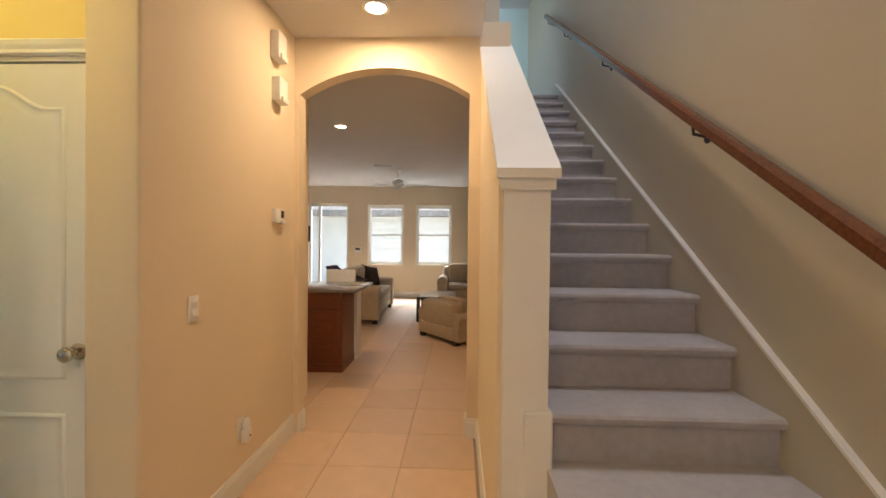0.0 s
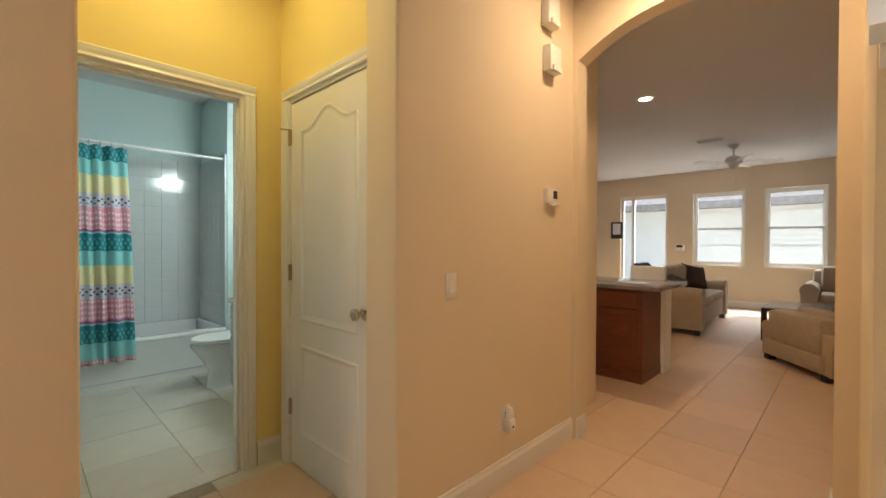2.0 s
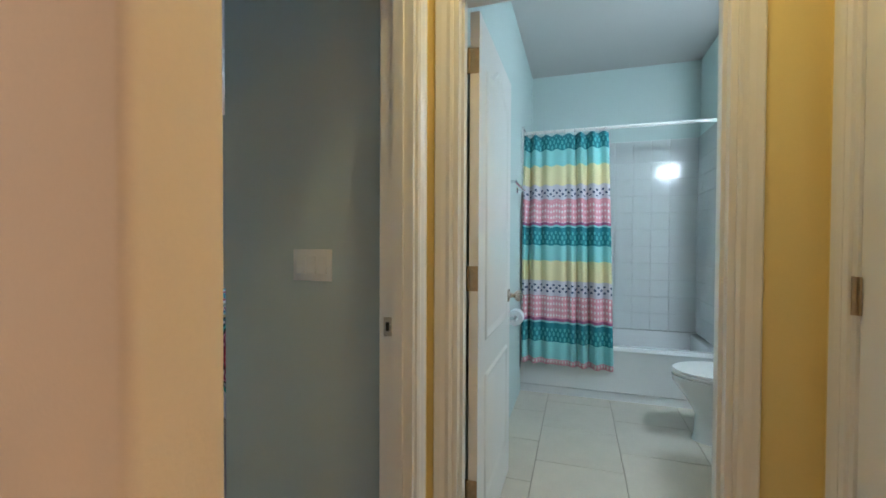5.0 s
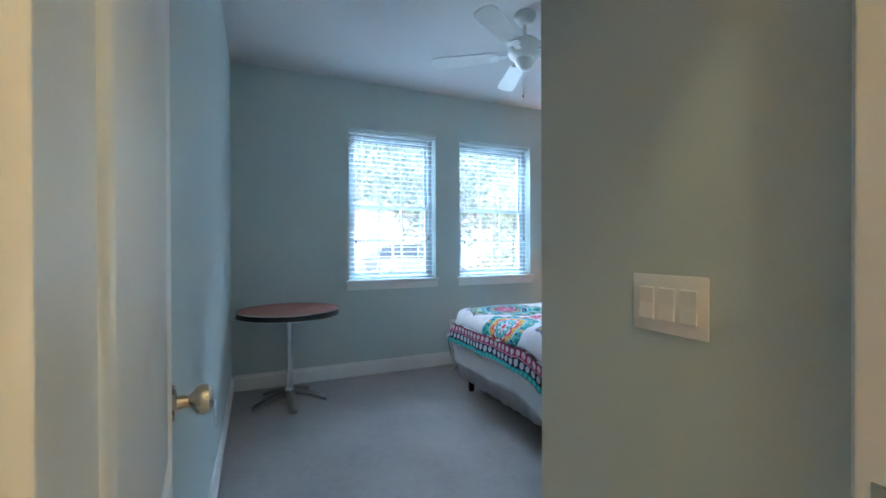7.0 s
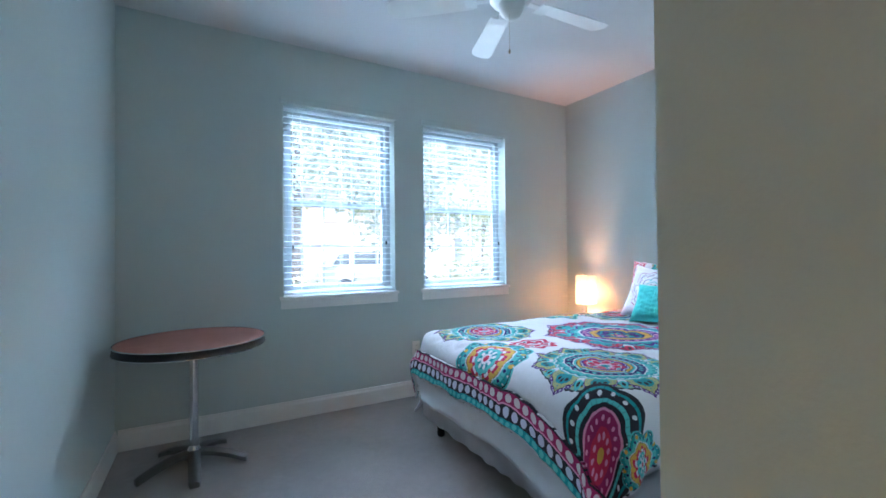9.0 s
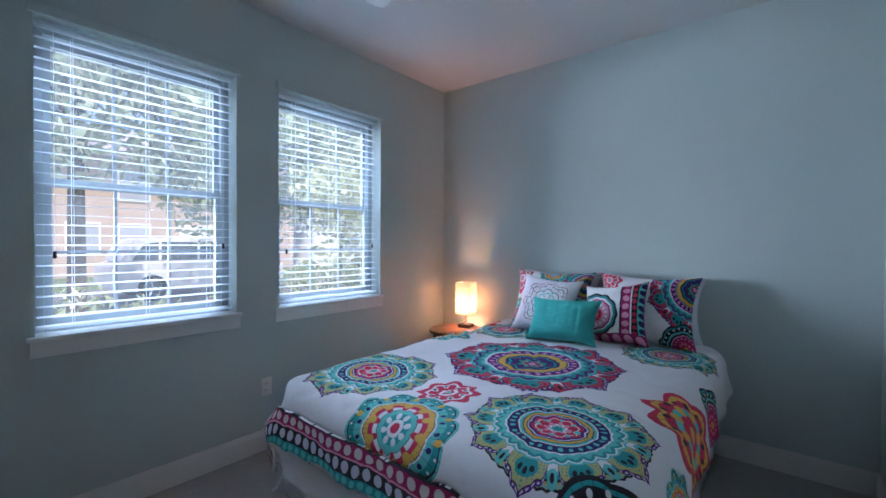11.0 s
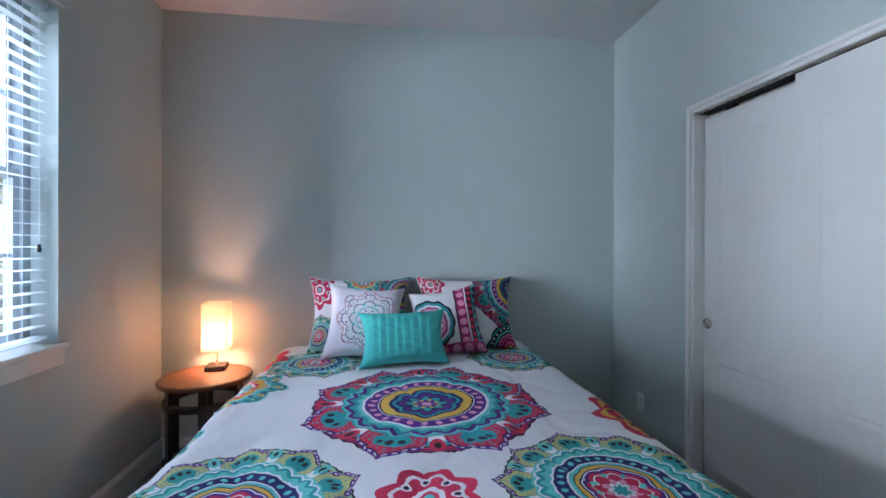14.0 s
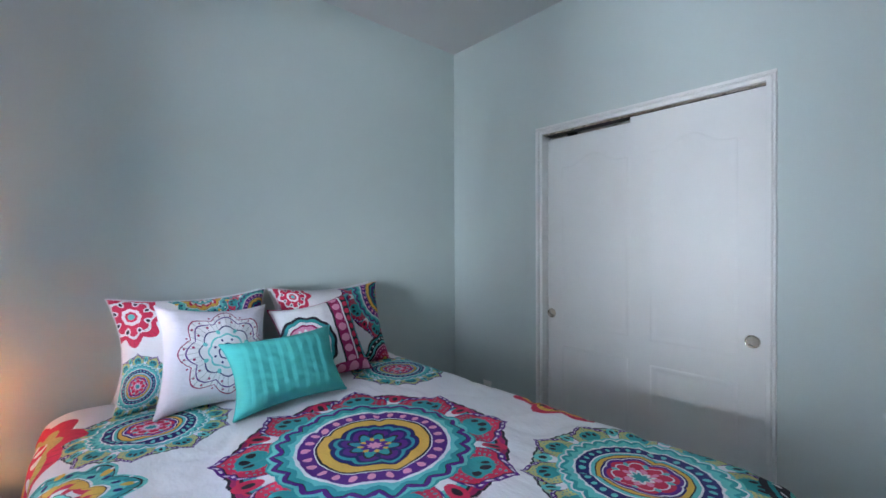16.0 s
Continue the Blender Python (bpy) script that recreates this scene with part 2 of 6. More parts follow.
def prism(bm, pts, axis, c0, c1):
    """A polygon of (u, v) pairs drawn out along an axis."""
    def at(u, v, c):
        return {"x": (c, u, v), "y": (u, c, v), "z": (u, v, c)}[axis]
    a = [bm.verts.new(at(u, v, c0)) for u, v in pts]
    b = [bm.verts.new(at(u, v, c1)) for u, v in pts]
    n = len(pts)
    for k in range(n):
        bm.faces.new((a[k], a[(k + 1) % n], b[(k + 1) % n], b[k]))
    bm.faces.new(a[::-1])
    bm.faces.new(b)


def prismed(pts, axis, c0, c1):
    bm = bmesh.new()
    prism(bm, pts, axis, c0, c1)
    return bm


def finish(name, bm, mat, smooth=False):
    bmesh.ops.recalc_face_normals(bm, faces=bm.faces)
    me = bpy.data.meshes.new(name)
    bm.to_mesh(me)
    bm.free()
    me.materials.append(mat)
    if smooth:
        me.polygons.foreach_set("use_smooth", [True] * len(me.polygons))
        if smooth != "all":
            me.set_sharp_from_angle(angle=radians(40))
    return new(name, me)


def part(name, bm, mat, parent, label="", smooth=True, m=None):
    ob = finish(name, bm, mat, smooth)
    ob.parent = parent
    if m is not None:
        ob.matrix_basis = m
    if label:
        ob["label"] = label
    return ob


def thing(name, label, category, m=None, group="", kind=""):
    ob = new(name)
    ob.matrix_world = m or Matrix()
    return tagged(ob, label, category, group, kind)


def solid(name, bm, mat, label, category, kind="structure", smooth=False):
    return tagged(finish(name, bm, mat, smooth), label, category, kind=kind)


def wall(name, axis, c0, c1, a0, a1, z0, z1, mat, holes=(), label=""):
    """A wall across an axis, between c0 and c1, from a0 to a1, with square holes (a, b, low, high)."""
    bm = bmesh.new()

    def blk(p, q, r, s):
        if q - p > 1e-4 and s - r > 1e-4:
            box(bm, *((c0, c1, p, q) if axis == "x" else (p, q, c0, c1)), r, s)
    at = a0
    for a, b, lo, hi in sorted(holes):
        blk(at, a, z0, z1)
        blk(a, b, z0, lo)
        blk(a, b, hi, z1)
        at = b
    blk(at, a1, z0, z1)
    return solid(name, bm, mat, label or "painted drywall wall with orange-peel texture", "wall")


H = 2.82

# ---------- the shell ----------
DOOR = 2.06
# bedroom
W1, W2, WLO, WHI = (-2.93, -2.04), (-4.105, -3.205), 0.905, 2.365
wall("wall_south", "y", -3.24, -3.13, -5.05, -0.995, -0.1, H + 0.1, BLUE, [(*W1, WLO, WHI), (*W2, WLO, WHI)], "pale blue-green bedroom wall with two windows")
wall("wall_south_outside", "y", -3.34, -3.24, -6, 3, -0.3, H + 0.3, STAIRP, [(*W1, WLO, WHI), (*W2, WLO, WHI)], "outer stucco wall of the house")
wall("wall_west", "x", -5.05, -4.935, -3.13, 0.61, -0.1, H + 0.1, BLUE, (), "pale blue-green bedroom wall behind the bed")
wall("wall_east", "x", -1.04, -0.995, -3.24, 0.61, -0.1, H + 0.1, BLUE, (), "pale blue-green bedroom wall beside the table")
wall("wall_closet", "y", -0.12, -0.02, -4.935, -1.98, -0.1, H + 0.1, BLUE, [(-4.159, -3.0, -0.1, 2.076)], "pale blue-green wall with a closet opening")
wall("wall_entry", "x", -2.09, -1.98, -0.02, 0.61, -0.1, H + 0.1, BLUE, (), "pale blue-green wall at the bedroom entry")
wall("wall_closet_back", "y", 0.55, 0.61, -4.935, -2.09, -0.1, H + 0.1, BLUE, (), "plain wall at the back of the closet")
BD = (-1.892, -1.09)
wall("wall_bedroom_door", "y", 0.61, 0.665, -2.09, -1.0, -0.1, H + 0.1, BLUE, [(*BD, -0.1, DOOR)], "pale blue-green wall with a doorway")
wall("wall_vestibule_south", "y", 0.665, 0.72, -2.12, -1.0, -0.1, H + 0.1, VEST, [(*BD, -0.1, DOOR)], "cream wall with lamp yellow in its colour and a doorway to the bedroom")
# vestibule and bath wall
TD = (0.81, 1.622)
wall("wall_vestibule_west", "x", -2.065, -2.01, 0.72, 1.83, -0.1, H + 0.1, VEST, [(*TD, -0.1, DOOR)], "cream wall with lamp yellow in its colour and a doorway to the bathroom")
wall("wall_bath_east", "x", -2.12, -2.065, 0.72, 2.6, -0.1, H + 0.1, BATHP, [(*TD, -0.1, DOOR)], "pale blue bathroom wall with a doorway")
CD = (-1.905, -1.085)
wall("wall_vestibule_north", "y", 1.83, 1.93, -2.065, -1.1, -0.1, H + 0.1, VEST, [(*CD, -0.1, DOOR)], "cream wall with lamp yellow in its colour and a closet door")
wall("wall_linen_back", "y", 2.5, 2.56, -2.065, -1.1, -0.1, H + 0.1, HALL, (), "plain wall inside the hall closet")


def round_wall(name, x0, x1, y0, y1, mat, label, edges):
    """A wall whose free upright edges are rounded drywall corners."""
    bm = boxed(x0, x1, y0, y1, -0.1, H + 0.1)
    es = [e for e in bm.edges if abs(e.verts[0].co.z - e.verts[1].co.z) > 1 and any(abs(e.verts[0].co.x - ex) < 1e-4 and abs(e.verts[0].co.y - ey) < 1e-4 for ex, ey in edges)]
    bmesh.ops.bevel(bm, geom=es, offset=0.014, segments=4, profile=0.5, affect="EDGES")
    return solid(name, bm, mat, label, "wall", smooth=True)


round_wall("wall_hall_west", -1.118, -0.905, 1.797, 3.25, HALL, "cream hallway wall with rounded corner", [(-0.905, 1.797), (-1.118, 1.797)])
round_wall("wall_foyer_west", -0.995, -0.92, -2.2, 0.72, HALL, "cream foyer wall", [])
round_wall("wall_foyer_end", -1.031, -0.92, 0.72, 0.842, HALL, "cream wall end with rounded corners beside the bedroom door", [(-0.92, 0.842), (-1.031, 0.842)])
wall("wall_foyer_south", "y", -2.3, -2.2, -0.995, 1.6, -0.1, 5.6, HALL, (), "plain cream wall behind the entrance")

# arch between hall and living room
AX0, AX1, AS, AC = -0.868, 0.34, 2.42, 2.605


def arch_wall():
    pts = [(AX1, AS)]
    cx, half = (AX0 + AX1) / 2, (AX1 - AX0) / 2
    rise = AC - AS
    rad = (half * half + rise * rise) / (2 * rise)
    a = math.asin(half / rad)
    for k in range(1, 25):
        th = a - 2 * a * k / 24
        pts.append((cx + rad * math.sin(th), AC - rad + rad * math.cos(th)))
    bm = bmesh.new()
    prism(bm, [(-1.1, -0.1), (AX0, -0.1)] + pts[::-1][:-1] + [(AX1, AS), (AX1, -0.1), (0.62, -0.1), (0.62, H + 0.1), (-1.1, H + 0.1)], "y", 3.25, 3.37)
    return solid("wall_arch", bm, HALL, "cream wall with a low segmental arch", "wall")


arch_wall()
wall("wall_kitchen_side", "x", -1.18, -1.075, 3.37, 4.0, -0.1, H + 0.1, HALL, (), "short cream wall beside the kitchen")
wall("wall_kitchen_back", "y", 3.9, 4.0, -5.5, -1.18, -0.1, H + 0.1, HALL, (), "cream kitchen wall")
LW = [(-3.6, -2.56, -0.1, 2.38), (-2.06, -1.14, 0.83, 2.35), (-0.83, 0.08, 0.83, 2.35)]
wall("wall_living_north", "y", 10.93, 11.1, -5.5, 1.7, -0.1, H + 0.1, HALL, LW, "cream living room wall with two windows and a glass door")
wall("wall_living_west", "x", -5.6, -5.5, 3.9, 11.1, -0.1, H + 0.1, HALL, (), "cream living room side wall")
wall("wall_living_east", "x", 1.6, 1.7, 7.3, 11.1, -0.1, H + 0.1, HALL, (), "cream living room side wall")
wall("wall_under_stair", "x", 0.42, 0.55, 3.37, 7.3, -0.1, H, HALL, [(3.95, 4.72, -0.1, DOOR)], "cream wall under the stairs with a closet door")
wall("wall_stair_end", "y", 7.2, 7.3, 0.55, 1.7, -0.1, 2.9, HALL, (), "plain wall under the upper floor")
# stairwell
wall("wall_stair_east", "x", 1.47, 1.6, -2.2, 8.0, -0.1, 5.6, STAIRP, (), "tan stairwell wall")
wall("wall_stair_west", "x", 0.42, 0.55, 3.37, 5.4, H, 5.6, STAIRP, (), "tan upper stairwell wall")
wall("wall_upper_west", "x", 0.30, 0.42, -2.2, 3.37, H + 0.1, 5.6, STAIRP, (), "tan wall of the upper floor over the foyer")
wall("wall_upper_north", "y", 7.9, 8.0, -1.5, 1.6, 3.2, 5.6, BATHP, (), "pale upstairs wall")
# ceilings
for nm, b, mt in (("ceiling_bedroom", (-5.05, -0.995, -3.24, 0.665), CEIL), ("ceiling_hall", (-2.12, 0.42, 0.665, 3.37), CEIL), ("ceiling_foyer", (-0.995, 0.42, -2.3, 0.665), CEIL),
                  ("ceiling_bath", (-5.05, -2.12, 0.665, 2.7), CEIL), ("ceiling_living", (-5.6, 0.55, 3.37, 11.1), CEIL), ("ceiling_living_east", (0.55, 1.7, 5.6, 11.1), CEIL)):
    solid(nm, boxed(*b, H, H + 0.09), mt, "white textured ceiling", "ceiling")
solid("ceiling_stairwell", boxed(-1.5, 1.7, -2.3, 8.0, 5.6, 5.7), CEIL, "white ceiling over the stairs", "ceiling")
solid("floor_upper", boxed(-1.5, 1.6, 5.71, 8.0, 3.09, 3.195), STAIRC, "grey carpeted upstairs landing", "floor")
# bath walls
wall("wall_bath_south", "y", 0.665, 0.77, -5.05, -2.12, -0.1, H + 0.1, BATHP, (), "pale blue bathroom wall")
wall("wall_bath_north", "y", 2.56, 2.66, -5.05, -2.12, -0.1, H + 0.1, BATHP, (), "pale blue bathroom wall")
wall("wall_bath_west", "x", -5.05, -4.885, 0.77, 2.56, -0.1, H + 0.1, BATHP, (), "pale blue bathroom wall")
wall("wall_tub_end", "y", 2.225, 2.36, -4.885, -4.06, -0.1, H + 0.1, BATHP, (), "pale blue wall at the end of the tub")

# floors
solid("floor_bedroom", boxed(-5.05, -0.995, -3.24, 0.64, -0.12, 0.012), CARPET, "grey-beige cut pile carpet", "floor")
solid("floor_hall_bed", boxed(-2.06, 1.7, -2.3, 11.1, -0.12, -0.005), GROUT, "tan grout bed under the floor tiles", "floor")
solid("floor_kitchen_bed", boxed(-5.6, -2.06, 3.37, 11.1, -0.12, -0.005), GROUT, "tan grout bed under the floor tiles", "floor")
solid("floor_bath_bed", boxed(-5.05, -2.06, 0.665, 2.7, -0.12, -0.005), GROUT, "grey grout bed under the bathroom tiles", "floor")

# ---------- trim ----------


def strip(name, axis, face, out, a0, a1, parent_mat=WHITE, h=0.135, t=0.015, z=0.0):
    """A baseboard on a wall face; out is +1 or -1, the way it stands proud."""
    prof = [(0, z), (out * t, z), (out * t, z + h - 0.03), (out * t * 0.6, z + h - 0.012), (out * t * 0.55, z + h), (0, z + h)]
    bm = bmesh.new()
    prism(bm, [(face + u, v) for u, v in prof], "y" if axis == "x" else "x", a0, a1)
    return solid(name, bm, parent_mat, "white painted baseboard with a moulded top", "baseboard")


for a in (("x", -4.935, 1, -3.13, -0.12), ("y", -3.13, 1, -4.92, -1.055), ("x", -1.04, -1, -3.115, 0.53), ("x", -1.98, 1, -0.105, 0.53),
          ("y", -0.12, -1, -4.92, -4.197), ("y", -0.12, -1, -2.95, -1.965)):
    strip("baseboard", *a, z=0.01)
for a in (("x", -0.905, 1, 1.815, 3.25), ("x", -0.92, 1, -2.2, 0.82), ("x", -2.01, 1, 1.69, 1.83), ("x", -0.868, 1, 3.25, 3.37),
          ("y", 10.93, -1, -2.5, 1.6), ("x", 0.42, -1, 1.86, 3.25), ("x", 0.34, -1, 3.25, 3.37), ("y", 3.25, -1, 0.34, 0.405), ("x", 0.42, -1, 4.8, 7.2), ("x", -2.12, -1, 1.69, 2.56)):
    strip("baseboard", *a)


def casing(name, axis, face, out, a0, a1, top, w=0.062, label="white moulded door casing"):
    """Door casing on one wall face round the opening a0..a1."""
    k = w / 0.062
    prof = [(0, 0), (0, 0.010), (0.008 * k, 0.016), (0.022 * k, 0.012), (0.038 * k, 0.017), (0.056 * k, 0.019), (w, 0.012), (w, 0)]
    root = thing(name, label, "door casing", kind="structure")

    def run(dir_u, at_u, lo, hi, upright):
        bm = bmesh.new()
        pts = [(at_u + dir_u * u, face + out * d) for u, d in prof]
        if upright:
            prism(bm, [(p, q) if axis == "y" else (q, p) for p, q in pts], "z", lo, hi)
        elif axis == "y":
            prism(bm, [(q, p) for p, q in pts], "x", lo, hi)
        else:
            prism(bm, [(q, p) for p, q in pts], "y", lo, hi)
        return bm
    part("side_casing", run(-1, a0, 0, top, True), WHITE, root, smooth=False)
    part("side_casing", run(1, a1, 0, top, True), WHITE, root, smooth=False)
    part("head_casing", run(1, top, a0 - w, a1 + w, False), WHITE, root, smooth=False)
    return root


def jamb(name, axis, c0, c1, a0, a1, top, stop):
    root = thing(name, "white painted door jamb with a stop", "door frame", kind="structure")
    t = 0.018
    for nm, p, q, r, s in (("side_jamb", a0 - 0.002, a0 + t, 0, top), ("side_jamb", a1 - t, a1 + 0.002, 0, top), ("head_jamb", a0 + t, a1 - t, top - t, top + 0.002)):
        part(nm, boxed(*((p, q, c0, c1) if axis == "y" else (c0, c1, p, q)), r, s), WHITE, root, smooth=False)
    s0, s1 = stop
    for p, q, r, s in ((a0 + t, a0 + t + 0.011, 0, top - t), (a1 - t - 0.011, a1 - t, 0, top - t), (a0 + t + 0.011, a1 - t - 0.011, top - t - 0.011, top - t)):
        part("door_stop", boxed(*((p, q, s0, s1) if axis == "y" else (s0, s1, p, q)), r, s), WHITE, root, smooth=False)
    return root


casing("door_trim", "y", 0.72, 1, *BD, DOOR)
casing("door_trim", "y", 0.61, -1, *BD, DOOR)
jamb("door_frame", "y", 0.609, 0.721, *BD, DOOR, (0.655, 0.69))
casing("door_trim", "x", -2.01, 1, *TD, DOOR)
casing("door_trim", "x", -2.12, -1, *TD, DOOR)
jamb("door_frame", "x", -2.121, -2.009, *TD, DOOR, (-2.075, -2.04))
casing("door_trim", "y", 1.83, -1, *CD, DOOR)
jamb("door_frame", "y", 1.829, 1.931, *CD, DOOR, (1.875, 1.9))
casing("door_trim", "y", -0.12, -1, -4.159, -3.0, 2.076, 0.020, "white painted closet casing")
jamb("closet_frame", "y", -0.121, -0.019, -4.159, -3.0, 2.076, (-0.024, -0.022))
casing("door_trim", "x", 0.42, -1, 3.95, 4.72, DOOR)

# ---------- panelled doors ----------


def outline(x0, x1, z0, z1, rise=0.0, k=20):
    """A panel's outline; with rise its top swells into a camel-back arch."""
    top = []
    for i in range(k + 1):
        u = i / k
        top.append((x1 + (x0 - x1) * u, z1 - rise + rise * (0.5 - 0.5 * math.cos(2 * math.pi * min(1, max(0, (u - 0.12) / 0.76))))))
    return [(x0, z0), (x1, z0)] + top


def panel(pts, side, th, relief=1.0):
    """A moulded door panel standing on the leaf's face (side +1 or -1)."""
    cx = (min(p[0] for p in pts) + max(p[0] for p in pts)) / 2
    cz = (min(p[1] for p in pts) + max(p[1] for p in pts)) / 2
    hx, hz = max(p[0] for p in pts) - cx, max(p[1] for p in pts) - cz
    bm = bmesh.new()
    loops = []
    for inset, hgt in ((0, -0.001), (0.004, 0.005), (0.012, 0.008), (0.020, 0.004), (0.030, 0.001), (0.045, 0.0035), (0.06, 0.005)):
        loops.append([bm.verts.new((cx + (x - cx) * (hx - inset) / hx, side * (th / 2 + hgt * relief), cz + (z - cz) * (hz - inset) / hz)) for x, z in pts])
    n = len(pts)
    for a, b in zip(loops, loops[1:]):
        for i in range(n):
            bm.faces.new((a[i], a[(i + 1) % n], b[(i + 1) % n], b[i]))
    bm.faces.new(loops[-1])
    return bm


KNOB = [(0.001, 0), (0.032, 0.0), (0.033, 0.004), (0.030, 0.009), (0.013, 0.012), (0.011, 0.030), (0.016, 0.036), (0.026, 0.044), (0.029, 0.054), (0.027, 0.064), (0.018, 0.071), (0.001, 0.073)]


def panel_door(name, w, label, m, sides=(1, -1), knob=True, hinges=True, h=2.035, edge=0.065):
    """A two-panel door leaf; x runs from the hinge, y is its thickness."""
    th = 0.035
    root = thing(name, label, "door", m, kind="")
    part("leaf", boxed(0, w, -th / 2, th / 2, 0.008, h, bev=0.0015), WHITE, root, smooth=False)
    for s in sides:
        part("upper_panel", panel(outline(0.115, w - 0.115, 0.83, 1.955, 0.085), s, th), WHITE, root)
        part("lower_panel", panel(outline(0.115, w - 0.115, 0.20, 0.70), s, th), WHITE, root)
        if knob:
            part("knob", lathed(KNOB, 20, pose(w - edge, s * th / 2, 0.94, -90 * s)), NICKEL, root, "brushed nickel ball knob")
    if hinges:
        for z in (0.30, 1.08, 1.86):
            bm = boxed(-0.003, 0.0, -th / 2 + 0.001, th / 2 - 0.002, z - 0.045, z + 0.045, bev=0.001)
            rod(bm, (-0.004, th / 2 + 0.003, z - 0.045), (-0.004, th / 2 + 0.003, z + 0.045), 0.006, 10)
            for k in (-0.03, 0.0, 0.03):
                lathe(bm, [(0.0035, 0), (0.003, 0.0012)], 8, pose(-0.003, 0.003 * (1 if k else -1), z + k, 0, -90))
            part("hinge", bm, BRASS, root, "worn brass-toned hinge")
    return root


# bedroom door stands open against the east wall; its hinge is at the bedroom side
panel_door("bedroom_door", 0.75, "white two-panel door standing open into the bedroom", pose(-1.135, 0.632, 0.012, 0, 0, -84.7), sides=(-1,))
# bathroom door stands open along the south wall of the bathroom
panel_door("bathroom_door", 0.735, "white two-panel door standing open into the bathroom", pose(-2.135, 0.852, 0, 0, 0, 180) @ Matrix.Scale(1, 4))
# closed closet door in the vestibule; hinges to the west
closet = panel_door("closet_door", 0.78, "white arched two-panel closet door, closed", pose(-1.885, 1.853, 0, 0, 0, 0), sides=(-1,), knob=True, hinges=False)
for z in (0.33, 1.09, 1.85):
    bm = bmesh.new()
    rod(bm, (-1.889, 1.826, z - 0.045), (-1.889, 1.826, z + 0.045), 0.0065, 10)
    box(bm, -1.905, -1.875, 1.828, 1.833, z - 0.045, z + 0.045)
    if z > 1.5:
        rod(bm, (-1.889, 1.826, z + 0.045), (-1.93, 1.79, z + 0.05), 0.004, 8)
    bm.transform(closet.matrix_world.inverted())
    part("door_hinge", bm, BRASS, closet, "worn metal hinge")
# door in the living room wall under the stairs
panel_door("understair_door", 0.735, "white panelled door under the stairs, closed", pose(0.437, 4.703, 0, 0, 0, -90), sides=(-1,), hinges=False)

# strike plate on the bedroom jamb
sp = thing("strike_plate", "brushed nickel strike plate on the door jamb", "strike plate")
part("plate", boxed(-1.874, -1.8725, 0.622, 0.65, 0.912, 0.972, bev=0.0006), NICKEL, sp)
part("latch_hole", boxed(-1.8725, -1.8718, 0.630, 0.642, 0.928, 0.956), DARK, sp)

# sliding closet doors
for x0, x1, y, px in ((-4.138, -3.53, -0.045, -4.112), (-3.60, -3.021, -0.088, -3.068)):
    d = thing("sliding_closet_door", "white moulded sliding closet door with a round finger pull", "closet door", pose(x0, y, 0.015), "closet doors")
    part("leaf", boxed(0, x1 - x0, -0.016, 0.016, 0, 2.028 if y < -0.05 else 2.012, bev=0.0015), WHITE, d, smooth=False)
    part("upper_panel", panel(outline(0.10, x1 - x0 - 0.10, 0.86, 1.89, 0.06), -1, 0.032, 0.28), WHITE, d)
    part("lower_panel", panel(outline(0.10, x1 - x0 - 0.10, 0.18, 0.74), -1, 0.032, 0.4), WHITE, d)
    bm = lathed([(0.001, 0.0), (0.022, 0.001), (0.024, 0.004), (0.028, 0.005), (0.029, 0.001), (0.029, -0.001)], 24, pose(px - x0, -0.016, 0.93, 90))
    part("finger_pull", bm, NICKEL, d, "brushed nickel finger pull")
tr = thing("closet_track", "dark metal sliding door track", "track")
part("rail", boxed(-4.138, -3.02, -0.105, -0.03, 2.048, 2.056), DARK, tr)
part("lip", boxed(-4.138, -3.02, -0.108, -0.105, 2.046, 2.056), NICKEL, tr)
part("roller", boxed(-4.0, -3.95, -0.06, -0.03, 2.02, 2.048), DARK, tr)
part("roller", boxed(-3.62, -3.58, -0.06, -0.03, 2.015, 2.048), DARK, tr)
solid("closet_back", boxed(-4.935, -2.09, 0.53, 0.548, 0, H), STAIRP, "plain closet back wall", "wall")

# ---------- stairs ----------
RISE, RUN, SX0, SX1, SY1 = 0.188, 0.278, 0.60, 1.45, 1.003
st = thing("staircase", "straight stair with worn grey carpet and rounded nosings", "stairs", kind="structure")
for n in range(1, 18):
    y = SY1 + (n - 1) * RUN
    z = n * RISE
    prof = [(y + 0.02, z - RISE - 0.002), (y + 0.018, z - 0.05), (y - 0.004, z - 0.042), (y - 0.016, z - 0.028), (y - 0.018, z - 0.014), (y - 0.010, z - 0.003), (y + 0.004, z), (y + RUN + 0.02, z), (y + RUN + 0.02, z - RISE - 0.002)]
    part("step", prismed(prof, "x", SX0, SX1), STAIRC, st)


sk = [(0.85, 0.0), (0.85, 0.25), (5.55, 3.35), (5.75, 3.35), (5.75, 3.15), (5.4, 2.85), (1.5, 0)]
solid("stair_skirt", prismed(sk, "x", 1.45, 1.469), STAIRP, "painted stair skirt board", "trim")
lip = [(0.85, 0.25), (5.55, 3.35), (5.55, 3.365), (0.85, 0.265)]
solid("skirt_cap", prismed(lip, "x", 1.440, 1.469), WHITE, "white moulding on the stair skirt", "trim")

